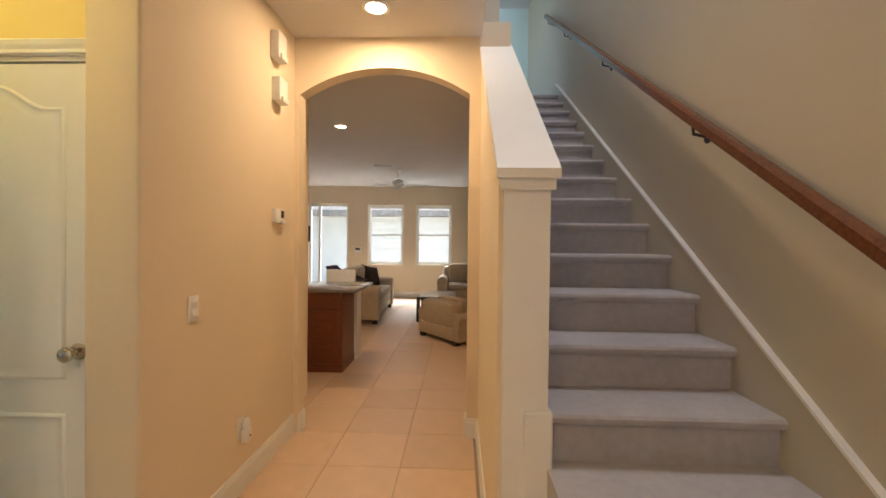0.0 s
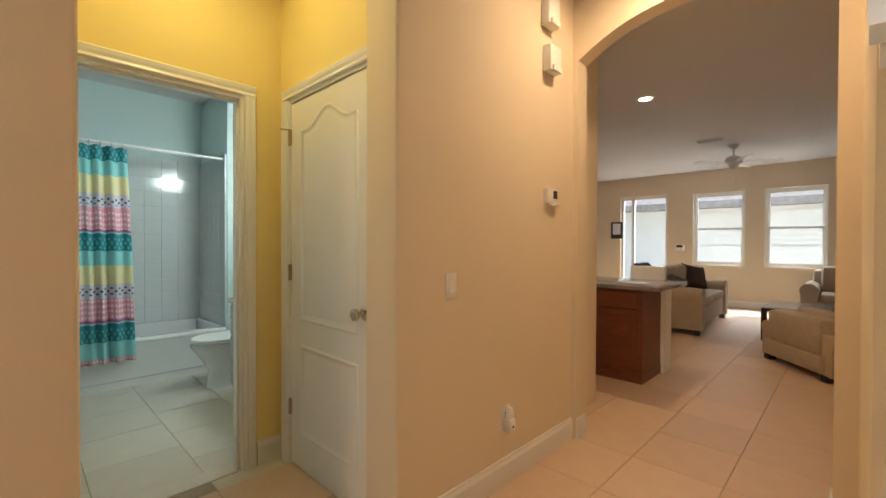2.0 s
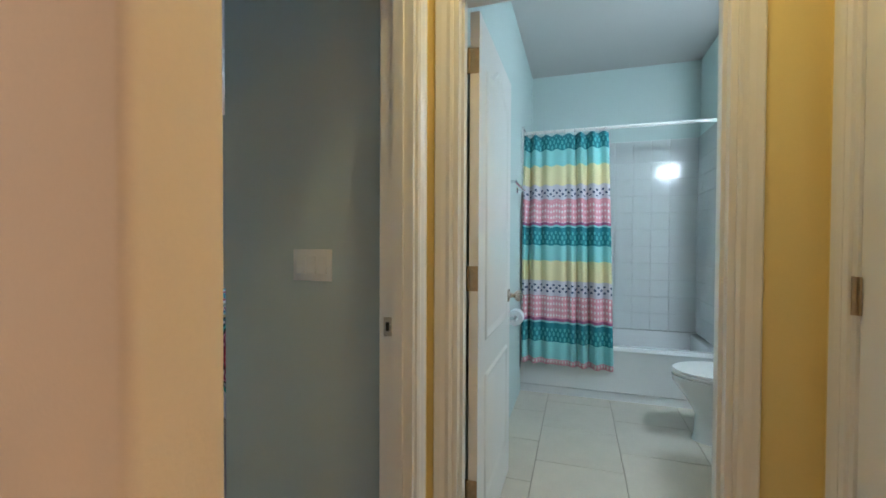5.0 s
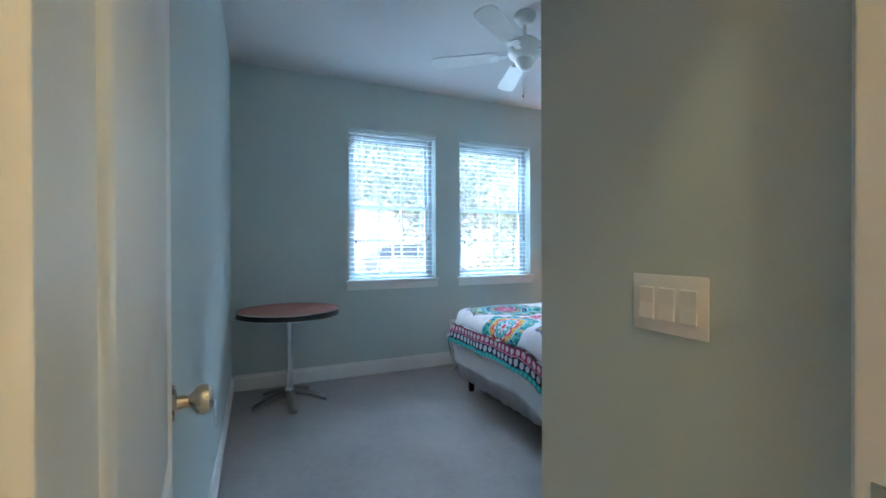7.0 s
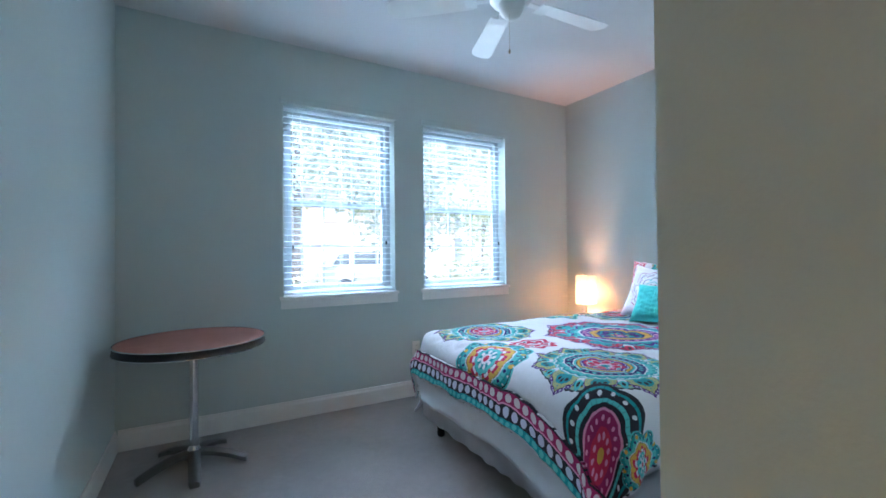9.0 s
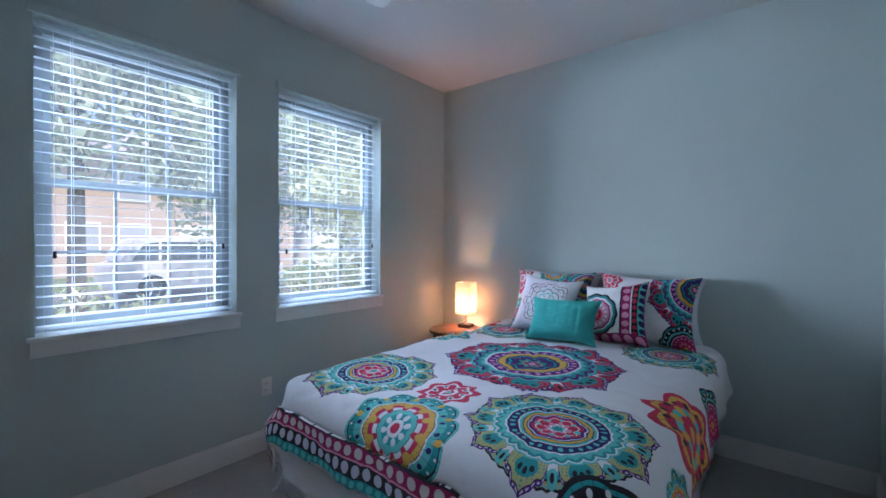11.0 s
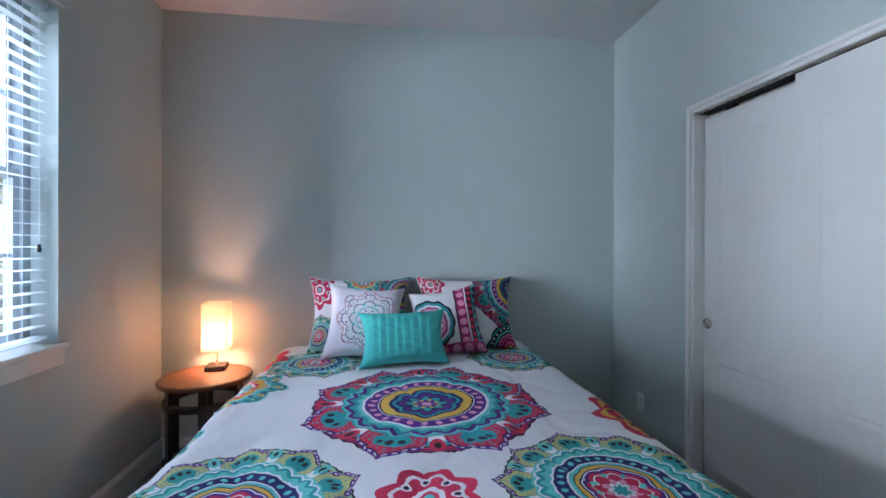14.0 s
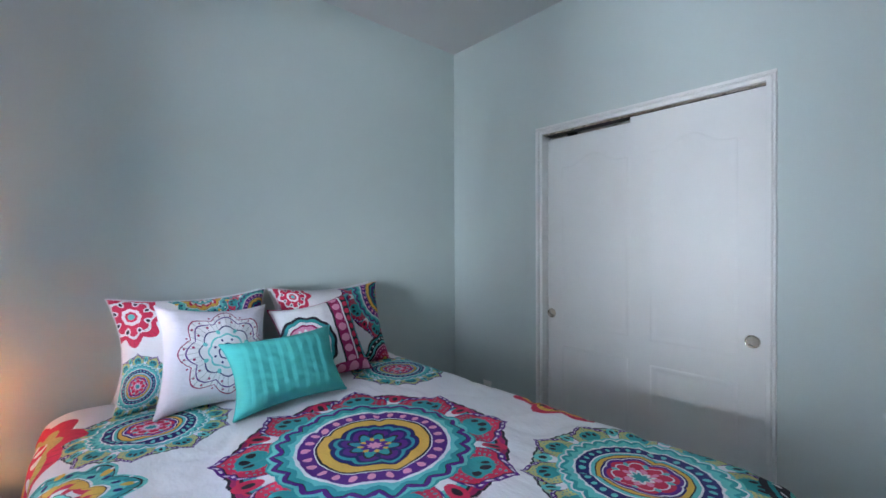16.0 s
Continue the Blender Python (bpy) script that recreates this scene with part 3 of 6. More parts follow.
# knee wall with sloping cap
KY, KZ, KS = 1.82, 1.61, 0.755
kw = thing("knee_wall", "cream knee wall beside the stairs with a white end post and sloping cap", "knee wall", kind="structure")
part("wall_body", prismed([(KY + 0.01, -0.1), (3.25, -0.1), (3.25, KZ + (3.25 - KY) * KS), (KY + 0.01, KZ)], "x", 0.42, 0.598), HALL, kw, smooth=False)
part("end_post", boxed(0.437, 0.603, KY - 0.012, KY + 0.012, -0.05, KZ, bev=0.002), WHITE, kw, "white painted end board", smooth=False)
part("plinth", boxed(0.515, 0.618, KY - 0.03, KY + 0.05, -0.05, 0.765, bev=0.008), WHITE, kw, smooth=False)
part("plinth", boxed(0.43, 0.515, KY - 0.026, KY + 0.03, -0.05, 0.13, bev=0.006), WHITE, kw, smooth=False)
cp = [(KY - 0.045, KZ - 0.01), (KY - 0.045, KZ + 0.025), (3.30, KZ + 0.025 + (3.30 - KY + 0.045) * KS), (3.30, KZ - 0.01 + (3.30 - KY + 0.045) * KS)]
part("cap", prismed(cp, "x", 0.408, 0.632), WHITE, kw, "white sloping cap board", smooth=False)
part("cap_moulding", prismed([(KY - 0.03, KZ - 0.05), (KY - 0.03, KZ - 0.008), (3.27, KZ - 0.008 + (3.30 - KY) * KS), (3.27, KZ - 0.05 + (3.30 - KY) * KS)], "x", 0.422, 0.618), WHITE, kw, smooth=False)

# handrail
hr = thing("handrail", "stained wooden handrail on black wall brackets", "handrail")
HA, HB = Vector((1.395, 0.9, 0.99)), Vector((1.395, 5.95, 4.41))
bm = bmesh.new()
m = Matrix.Translation(HA) @ (HB - HA).to_track_quat("Y", "Z").to_matrix().to_4x4()
ln = (HB - HA).length
ring = [(0.8 * p, 0.8 * q) for p, q in [(-0.026, -0.030), (0.026, -0.030), (0.030, -0.012), (0.026, 0.004), (0.030, 0.018), (0.018, 0.034), (-0.018, 0.034), (-0.030, 0.018), (-0.026, 0.004), (-0.030, -0.012)]]
prism(bm, ring, "y", 0, ln)
bm.transform(m)
part("rail", bm, RAILW, hr)
for f in (0.07, 0.29, 0.55, 0.8, 0.97):
    p = HA.lerp(HB, f)
    bm = bmesh.new()
    rod(bm, (1.468, p.y, p.z - 0.09), (1.40, p.y, p.z - 0.075), 0.007)
    rod(bm, (1.40, p.y, p.z - 0.08), (1.395, p.y, p.z - 0.028), 0.007)
    lathe(bm, [(0.03, 0), (0.028, 0.006), (0.012, 0.010)], 16, pose(1.469, p.y, p.z - 0.09, 0, -90))
    part("bracket", bm, BLACK, hr, "black metal bracket")

# ---------- windows ----------


def sash_window(name, x0, x1, y, z0, z1, out, cols=3, pane=GLASS, label="white double-hung window with muntin bars", mat=WHITE):
    """A double-hung window in a wall across y; out is the outdoor side."""
    root = thing(name, label, "window", kind="structure")
    f = 0.045
    mid = (z0 + z1) / 2
    for b in ((x0, x0 + f, z0, z1), (x1 - f, x1, z0, z1), (x0 + f, x1 - f, z0, z0 + f), (x0 + f, x1 - f, z1 - f, z1)):
        part("window_frame", boxed(b[0], b[1], y - 0.035, y + 0.035, b[2], b[3], bev=0.003), mat, root, smooth=False)
    for lo, hi, yy in ((mid - 0.02, z1 - f, y + out * 0.012), (z0 + f, mid + 0.02, y - out * 0.014)):
        sash = part("sash", boxed(x0 + f, x1 - f, yy - 0.012, yy + 0.012, hi - 0.038, hi, bev=0.002), mat, root, smooth=False)
        for b in ((x0 + f, x0 + f + 0.03, lo, hi - 0.038), (x1 - f - 0.03, x1 - f, lo, hi - 0.038), (x0 + f + 0.03, x1 - f - 0.03, lo, lo + 0.036)):
            part("sash_rail", boxed(b[0], b[1], yy - 0.012, yy + 0.012, b[2], b[3]), mat, sash, smooth=False)
        a, b = x0 + f + 0.03, x1 - f - 0.03
        p, q = lo + 0.036, hi - 0.038
        for k in range(1, cols):
            xx = a + (b - a) * k / cols
            part("muntin", boxed(xx - 0.0065, xx + 0.0065, yy - 0.007, yy + 0.007, p, q), mat, sash, smooth=False)
        part("muntin", boxed(a, b, yy - 0.006, yy + 0.006, (p + q) / 2 - 0.0065, (p + q) / 2 + 0.0065), mat, sash, smooth=False)
        g = part("pane", boxed(a, b, yy - 0.002, yy + 0.002, p, q), pane, sash, "clear window glass", smooth=False)
        g.visible_shadow = False
    return root


sash_window("window_1", *W1, -3.27, WLO, WHI, -1, 3, HAZED, "grey vinyl double-hung window with muntin bars", VINYL)
sash_window("window_2", *W2, -3.27, WLO, WHI, -1, 3, HAZED, "grey vinyl double-hung window with muntin bars", VINYL)
for x0, x1 in (W1, W2):
    s = thing("window_stool", "white painted window stool and apron", "window sill", kind="structure")
    part("stool", boxed(x0 - 0.03, x1 + 0.03, -3.235, -3.105, WLO - 0.005, WLO + 0.018, bev=0.005), WHITE, s, smooth=False)
    part("apron", boxed(x0 - 0.02, x1 + 0.02, -3.129, -3.116, WLO - 0.075, WLO - 0.006, bev=0.003), WHITE, s, smooth=False)
    h = thing("window_head_trim", "pale blue-green painted window head trim", "window trim", kind="structure")
    part("board", boxed(x0 - 0.02, x1 + 0.02, -3.129, -3.112, WHI, WHI + 0.05, bev=0.004), BLUE, h, smooth=False)


def blind(x0, x1, y, z0, z1):
    root = thing("window_blind", "white horizontal slat blind, lowered with the slats open", "blind", group="bedroom blinds")
    part("headrail", boxed(x0 + 0.006, x1 - 0.006, y - 0.022, y + 0.022, z1 - 0.022, z1 - 0.002, bev=0.003), BLIND, root, smooth=False)
    part("bottom_rail", boxed(x0 + 0.01, x1 - 0.01, y - 0.024, y + 0.024, z0 + 0.022, z0 + 0.038, bev=0.004), BLIND, root, smooth=False)
    me = None
    z, pitch = z0 + 0.08, 0.0475
    while z < z1 - 0.03:
        if me is None:
            ob = part("slat", prismed([(-0.020, -0.0014), (-0.010, -0.0003), (0.0, 0.0), (0.010, -0.0003), (0.020, -0.0014), (0.020, -0.0004), (0.010, 0.0008), (0.0, 0.0011), (-0.010, 0.0008), (-0.020, -0.0004)], "x", x0 + 0.01, x1 - 0.01), BLIND, root)
            me = ob.data
        else:
            ob = new("slat", me)
            ob.parent = root
        ob.location = (0, y, z)
        ob.rotation_euler = (radians(random.uniform(-1.5, 1.5) - 5.5), 0, 0)
        z += pitch
    for xx in (x0 + 0.14, (x0 + x1) / 2, x1 - 0.14):
        bm = bmesh.new()
        for dy in (-0.026, 0.026):
            rod(bm, (xx, y + dy, z0 + 0.03), (xx, y + dy, z1 - 0.04), 0.0012, 6)
        part("ladder_cord", bm, BLIND, root)
    for xx, zz in ((x0 + 0.07, z0 + 0.42), (x1 - 0.07, z0 + 0.38)):
        bm = rodded((xx, y + 0.034, zz), (xx, y + 0.034, z1 - 0.04), 0.0012, 6)
        part("pull_cord", bm, BLIND, root)
        part("cord_tassel", lathed([(0.003, 0), (0.008, 0.004), (0.006, 0.03), (0.002, 0.034)], 10, pose(xx, y + 0.034, zz - 0.03)), DARK, root, "dark cord tassel")
    return root


blind(*W1, -3.185, WLO + 0.018, WHI)
blind(*W2, -3.185, WLO + 0.018, WHI)
sash_window("window_3", -2.06, -1.14, 11.03, 0.83, 2.35, 1, 1)
sash_window("window_4", -0.83, 0.08, 11.03, 0.83, 2.35, 1, 1)
sd = thing("glass_door", "white framed sliding glass door", "patio door", kind="structure")
for b in ((-3.6, -3.54, 0, 2.38), (-2.62, -2.56, 0, 2.38), (-3.54, -2.62, 2.31, 2.38), (-3.54, -2.62, 0, 0.09), (-3.36, -3.29, 0.09, 2.31)):
    part("frame", boxed(b[0], b[1], 10.99, 11.05, b[2], b[3], bev=0.003), WHITE, sd, smooth=False)
g = part("pane", boxed(-3.29, -2.62, 11.015, 11.02, 0.09, 2.31), GLASS, sd, "clear glass", smooth=False)
g.visible_shadow = False

# ---------- printed cloth ----------
NAVY, PURPLE, MAG, RED, PINK = (0.010, 0.010, 0.12), (0.10, 0.008, 0.20), (0.36, 0.010, 0.10), (0.62, 0.020, 0.075), (0.80, 0.30, 0.46)
AQUA, MINT, GOLD, OLIVE, INK, CLOTH = (0.004, 0.32, 0.33), (0.10, 0.56, 0.53), (0.74, 0.43, 0.07), (0.48, 0.42, 0.13), (0.015, 0.012, 0.02), (0.80, 0.79, 0.80)


def lobed(n, col, r, th, petals, stops, fill, border, leaf, small, rim, rim2):
    """Pointed three-lobed petals with a dotted border round a ringed middle."""
    def ring(count):
        return n.m("MULTIPLY", n.m("ABSOLUTE", n.m("SUBTRACT", n.m("FRACT", n.m("MULTIPLY", th, count / (2 * math.pi))), 0.5)), 2.0)

    def oval(r0, rr, a, a0, ar):
        p, q = n.m("DIVIDE", n.m("SUBTRACT", r, r0), rr), n.m("DIVIDE", n.m("SUBTRACT", a, a0), ar)
        return n.m("LESS_THAN", n.m("ADD", n.m("MULTIPLY", p, p), n.m("MULTIPLY", q, q)), 1.0)

    phi = ring(petals)
    e = n.ramp(phi, [(k, (v, v, v)) for k, v in ((0.0, 1.0), (0.08, 0.965), (0.20, 0.945), (0.32, 0.925), (0.42, 0.885), (0.47, 0.875), (0.60, 0.87), (0.70, 0.84), (0.78, 0.77), (0.83, 0.66))])
    d = n.m("SUBTRACT", e, r)
    gd = n.m("SUBTRACT", n.m("SUBTRACT", 0.90, n.m("MULTIPLY", ring(petals * 6), 0.015)), r)
    g = n.ramp(gd, [(0, INK), (0.016, rim), (0.05, rim2), (0.065, INK), (0.085, AQUA), (0.125, MINT), (0.15, CLOTH)], "CONSTANT")
    g = n.mix(oval(0.80, 0.085, phi, 1.0, 0.17), g, small)
    g = n.mix(oval(0.80, 0.04, phi, 1.0, 0.07), g, INK)
    c = n.mix(n.m("GREATER_THAN", gd, 0.0), col, g)
    p = n.ramp(d, [(0, border), (0.042, INK), (0.05, fill)], "CONSTANT")
    speck = n.m("MULTIPLY", n.m("GREATER_THAN", n.m("MULTIPLY", ring(petals * 12), n.m("ABSOLUTE", n.m("SINE", n.m("MULTIPLY", r, 95.0)))), 0.55), n.m("GREATER_THAN", d, 0.075))
    p = n.mix(n.m("MULTIPLY", speck, 0.8), p, leaf)
    p = n.mix(oval(0.745, 0.10, phi, 0.0, 0.45), p, leaf)
    p = n.mix(oval(0.79, 0.035, phi, 0.0, 0.09), p, INK)
    p = n.mix(oval(0.765, 0.03, phi, 0.24, 0.085), p, INK)
    bead = n.m("MULTIPLY", n.m("GREATER_THAN", ring(petals * 13), 0.45), n.m("LESS_THAN", n.m("ABSOLUTE", n.m("SUBTRACT", d, 0.024)), 0.009))
    p = n.mix(n.m("MULTIPLY", bead, 0.8), p, CLOTH)
    c = n.mix(n.m("GREATER_THAN", d, 0.0), c, p)
    band = n.m("MULTIPLY", n.m("SUBTRACT", 0.10, n.m("ABSOLUTE", n.m("SUBTRACT", r, 0.60))), 10.0, None, True)
    rr = n.m("ADD", r, n.m("MULTIPLY", n.m("MULTIPLY", n.m("SUBTRACT", ring(petals * 3), 0.5), band), 0.07))
    eight = n.m("ABSOLUTE", n.m("COSINE", n.m("MULTIPLY", th, 4.0)))
    core = n.m("MULTIPLY", n.m("SUBTRACT", 0.17, n.m("ABSOLUTE", n.m("SUBTRACT", r, 0.18))), 6.0, None, True)
    rr = n.m("ADD", rr, n.m("MULTIPLY", n.m("MULTIPLY", eight, core), -0.07))
    return n.mix(n.m("LESS_THAN", rr, 0.675), c, n.ramp(rr, stops, "CONSTANT"))


MADE = {}


def rosette_group(petals, stops, amp, dots):
    """A node group that prints one kind of round medallion over a colour."""
    key = (petals, amp, str(stops), str(dots))
    if key in MADE:
        return MADE[key]
    tree = bpy.data.node_groups.new("medallion", "ShaderNodeTree")
    tree.interface.new_socket("Color", in_out="INPUT", socket_type="NodeSocketColor")
    for nm in ("U", "V", "X", "Y", "R", "Turn"):
        tree.interface.new_socket(nm, in_out="INPUT", socket_type="NodeSocketFloat")
    tree.interface.new_socket("Color", in_out="OUTPUT", socket_type="NodeSocketColor")
    src, out = tree.nodes.new("NodeGroupInput").outputs, tree.nodes.new("NodeGroupOutput").inputs
    n = Nodes("", tree)
    dx, dy = n.m("SUBTRACT", src["U"], src["X"]), n.m("SUBTRACT", src["V"], src["Y"])
    r = n.m("DIVIDE", n.m("SQRT", n.m("ADD", n.m("MULTIPLY", dx, dx), n.m("MULTIPLY", dy, dy))), src["R"])
    th = n.m("ADD", n.m("ARCTAN2", dy, dx), src["Turn"])
    if isinstance(amp, tuple):
        col = lobed(n, src["Color"], r, th, petals, stops, *amp)
    else:
        wave = n.m("ABSOLUTE", n.m("COSINE", n.m("MULTIPLY", th, petals / 2)))
        rr = n.m("ADD", r, n.m("MULTIPLY", n.m("MULTIPLY", r, r), n.m("MULTIPLY", n.m("SUBTRACT", 1.0, wave), amp)))
        c = n.ramp(rr, stops, "CONSTANT")
        vein = n.m("MULTIPLY", n.m("LESS_THAN", n.m("ABSOLUTE", n.m("SINE", n.m("MULTIPLY", th, petals * 2.5))), 0.16), n.m("GREATER_THAN", rr, 0.53))
        c = n.mix(n.m("MULTIPLY", vein, 0.5), c, INK)
        col = n.mix(n.m("LESS_THAN", rr, 0.98), src["Color"], c)
    for r0, count, size, dc in dots:
        fr = n.m("SUBTRACT", n.m("FRACT", n.m("MULTIPLY", th, count / (2 * math.pi))), 0.5)
        arc = n.m("MULTIPLY", fr, 2 * math.pi * r0 / count)
        dr = n.m("SUBTRACT", r, r0)
        d = n.m("SQRT", n.m("ADD", n.m("MULTIPLY", arc, arc), n.m("MULTIPLY", n.m("MULTIPLY", dr, dr), 0.6)))
        col = n.mix(n.m("LESS_THAN", d, size), col, dc)
    tree.links.new(col, out["Color"])
    MADE[key] = tree
    return tree


def rosette(n, col, u, v, cx, cy, R, petals, stops, amp=0.14, dots=(), start=0.0):
    """Prints a medallion over col, at (cx, cy) of the cloth in metres."""
    g = n.t.nodes.new("ShaderNodeGroup")
    g.node_tree = rosette_group(petals, stops, amp, dots)
    for k, val in enumerate((col, u, v, cx, cy, R, start)):
        n.put(g.inputs[k], val)
    return g.outputs[0]


BIG = [(0, PINK), (0.035, PURPLE), (0.06, AQUA), (0.10, INK), (0.115, PURPLE), (0.17, NAVY), (0.205, AQUA), (0.24, NAVY), (0.275, INK), (0.285, GOLD), (0.365, INK), (0.38, CLOTH), (0.388, PURPLE), (0.485, CLOTH), (0.51, MINT), (0.545, AQUA), (0.59, INK), (0.60, PURPLE), (0.635, MINT), (0.66, AQUA)]
BIGD = [(0.437, 26, 0.024, PINK), (0.09, 8, 0.016, GOLD), (0.15, 8, 0.02, NAVY)]
SIDE = [(0, AQUA), (0.045, CLOTH), (0.065, RED), (0.15, CLOTH), (0.17, RED), (0.22, PURPLE), (0.26, CLOTH), (0.275, NAVY), (0.295, GOLD), (0.34, INK), (0.352, MINT), (0.385, CLOTH), (0.40, NAVY), (0.505, CLOTH), (0.525, MINT), (0.585, AQUA), (0.63, CLOTH), (0.65, MINT)]
SIDED = [(0.455, 30, 0.022, MINT), (0.11, 8, 0.025, PINK), (0.20, 8, 0.022, MINT)]
RUBY, SAGE = (RED, PURPLE, AQUA, RED, MAG, RED), ((0.52, 0.50, 0.20), PURPLE, AQUA, MINT, (0.32, 0.50, 0.36), OLIVE)
FLOW = [(0, MINT), (0.10, RED), (0.18, CLOTH), (0.30, RED), (0.62, CLOTH), (0.72, RED)]
FLOWD = [(0.5, 8, 0.09, CLOTH), (0.5, 8, 0.05, INK)]
PAIS = [(0, RED), (0.08, CLOTH), (0.14, AQUA), (0.25, MINT), (0.34, INK), (0.355, CLOTH), (0.43, RED), (0.52, GOLD), (0.61, INK), (0.625, CLOTH), (0.66, MINT), (0.80, AQUA), (0.91, INK), (0.93, MINT)]
PAISD = [(0.20, 8, 0.045, CLOTH), (0.39, 10, 0.05, RED), (0.50, 10, 0.07, GOLD), (0.72, 20, 0.035, NAVY), (0.80, 10, 0.05, GOLD), (0.87, 30, 0.018, CLOTH)]
DUSK = [(0, GOLD), (0.08, RED), (0.30, MAG), (0.50, PINK), (0.54, INK), (0.62, MINT), (0.69, INK), (0.84, AQUA), (0.90, INK)]
DUSKD = [(0.20, 10, 0.035, PINK), (0.40, 18, 0.03, PINK), (0.77, 22, 0.035, CLOTH)]
LILY = [(0, MINT), (0.05, CLOTH), (0.14, NAVY), (0.17, CLOTH), (0.34, MINT), (0.38, CLOTH), (0.53, NAVY), (0.56, CLOTH), (0.78, PURPLE), (0.81, CLOTH), (0.94, MAG), (0.97, CLOTH)]
LILYD = [(0.45, 8, 0.04, MINT), (0.66, 16, 0.022, MAG), (0.84, 24, 0.018, MAG), (0.25, 8, 0.022, NAVY)]


def cloth_print(name, marks, bands=(), base=CLOTH, rough=0.85):
    """A printed cotton; marks are rosette arguments, bands are (axis, from, to, colour, dot count per metre, dot colour)."""
    n = Nodes(name)
    uv = n.coords("UV")
    u, v, _ = n.split(uv)
    wob = n.noise(16, 2, uv)
    u = n.m("ADD", u, n.m("MULTIPLY", n.m("SUBTRACT", wob, 0.5), 0.012))
    wob2 = n.noise(19, 2, n.stretch(1, 1.1, 1, uv))
    v = n.m("ADD", v, n.m("MULTIPLY", n.m("SUBTRACT", wob2, 0.5), 0.012))
    col = n.mix(n.noise(5, 3, uv), tint(base, 0.95), tint(base, 1.04))
    for mk in marks:
        col = rosette(n, col, u, v, *mk)
    for axis, lo, hi, c, per, dc in bands:
        w, o = (u, v) if axis == "u" else (v, u)
        f = n.m("MULTIPLY", n.m("GREATER_THAN", w, lo), n.m("LESS_THAN", w, hi))
        if per:
            fr = n.m("SUBTRACT", n.m("FRACT", n.m("MULTIPLY", o, per)), 0.5)
            q = n.m("ABSOLUTE", n.m("MULTIPLY", n.m("SUBTRACT", w, (lo + hi) / 2), 1 / (hi - lo)))
            d = n.m("LESS_THAN", n.m("ADD", n.m("MULTIPLY", fr, fr), n.m("MULTIPLY", n.m("MULTIPLY", q, q), 0.8)), 0.125)
            c = n.mix(d, c, dc)
        col = n.mix(f, col, c)
    weave = n.noise(900, 1, uv)
    crease = n.m("ABSOLUTE", n.m("SUBTRACT", n.noise(5.5, 4, n.stretch(1.0, 1.7, 1.0, uv), 0.6), 0.5))
    n.bump(n.m("ADD", n.m("MULTIPLY", weave, 0.03), n.m("MULTIPLY", crease, 1.6)), 0.6, 0.012)
    return n.done(col, rough)


# ---------- bed ----------
BX0, BX1, BYC, BHW, BZ = -4.90, -2.81, -1.605, 0.765, 0.725
bed = thing("bed", "queen bed with white box spring and pleated white skirt", "bed")
part("box_spring", boxed(BX0, BX1 - 0.01, BYC - BHW + 0.01, BYC + BHW - 0.01, 0.17, 0.40, bev=0.03), SHEET, bed)
part("mattress", boxed(BX0, BX1, BYC - BHW, BYC + BHW, 0.40, 0.685, bev=0.07), SHEET, bed, "white mattress")


def skirt():
    bm = bmesh.new()
    path = []
    L = BX1 - BX0
    for i in range(101):
        path.append((BX0 + L * i / 100, BYC - BHW - 0.005, 0, -1))
    for i in range(1, 76):
        path.append((BX1 + 0.005, BYC - BHW + 2 * BHW * i / 75, 1, 0))
    for i in range(1, 101):
        path.append((BX1 - L * i / 100, BYC + BHW + 0.005, 0, 1))
    rows = []
    for zz, k in ((0.40, 0.1), (0.33, 0.5), (0.24, 0.8), (0.15, 1.0)):
        rows.append([bm.verts.new((x + nx * k * 0.007 * math.sin(i * 0.9 + 2 * math.sin(i * 0.13)), y + ny * k * 0.007 * math.sin(i * 0.9 + 2 * math.sin(i * 0.13)), zz + (0.002 * math.sin(i * 0.4) if zz < 0.16 else 0))) for i, (x, y, nx, ny) in enumerate(path)])
    for a, b in zip(rows, rows[1:]):
        for i in range(len(a) - 1):
            bm.faces.new((a[i], a[i + 1], b[i + 1], b[i]))
    bmesh.ops.solidify(bm, geom=bm.faces[:], thickness=0.003)
    return bm


part("bed_skirt", skirt(), SHEET, bed, "pleated white bed skirt", smooth="all")
for x in (BX0 + 0.08, BX1 - 0.10):
    for y in (BYC - BHW + 0.06, BYC + BHW - 0.06):
        part("leg", lathed([(0.022, 0), (0.026, 0.02), (0.02, 0.18)], 12, pose(x, y, 0.012)), DARKW, bed, "dark bed leg")

TOPX = BX1 + 0.06


def drape(u, v, lift, R, flare, inset):
    """Where the cloth point (u from the wall end, v from the middle) lies on the bed."""
    U, V = TOPX - BX0 - R - inset, BHW + 0.055 - R - inset
    eu, ev = max(u - U, 0), math.copysign(max(abs(v) - V, 0), v)
    L = math.hypot(eu, ev)
    x, y, z = BX0 + min(u, U), BYC + max(-V, min(V, v)), BZ + lift
    if L > 0:
        dx, dy = eu / L, ev / L
        q = R * math.pi / 2
        if L < q:
            o, d = R * math.sin(L / R), R * (1 - math.cos(L / R))
        else:
            o, d = R + (L - q) * flare, R + (L - q) * 0.985
        fold = min(1.0, L / 0.25)
        o += fold * 0.022 * math.sin((u * 3.1 - v * 2.3) * 5 + 1.5 * math.sin(u * 4 + v * 3)) * (0.4 + abs(dx * dy) * 2)
        x, y, z = x + dx * o, y + dy * o, z - d
    return Vector((x, y, z))


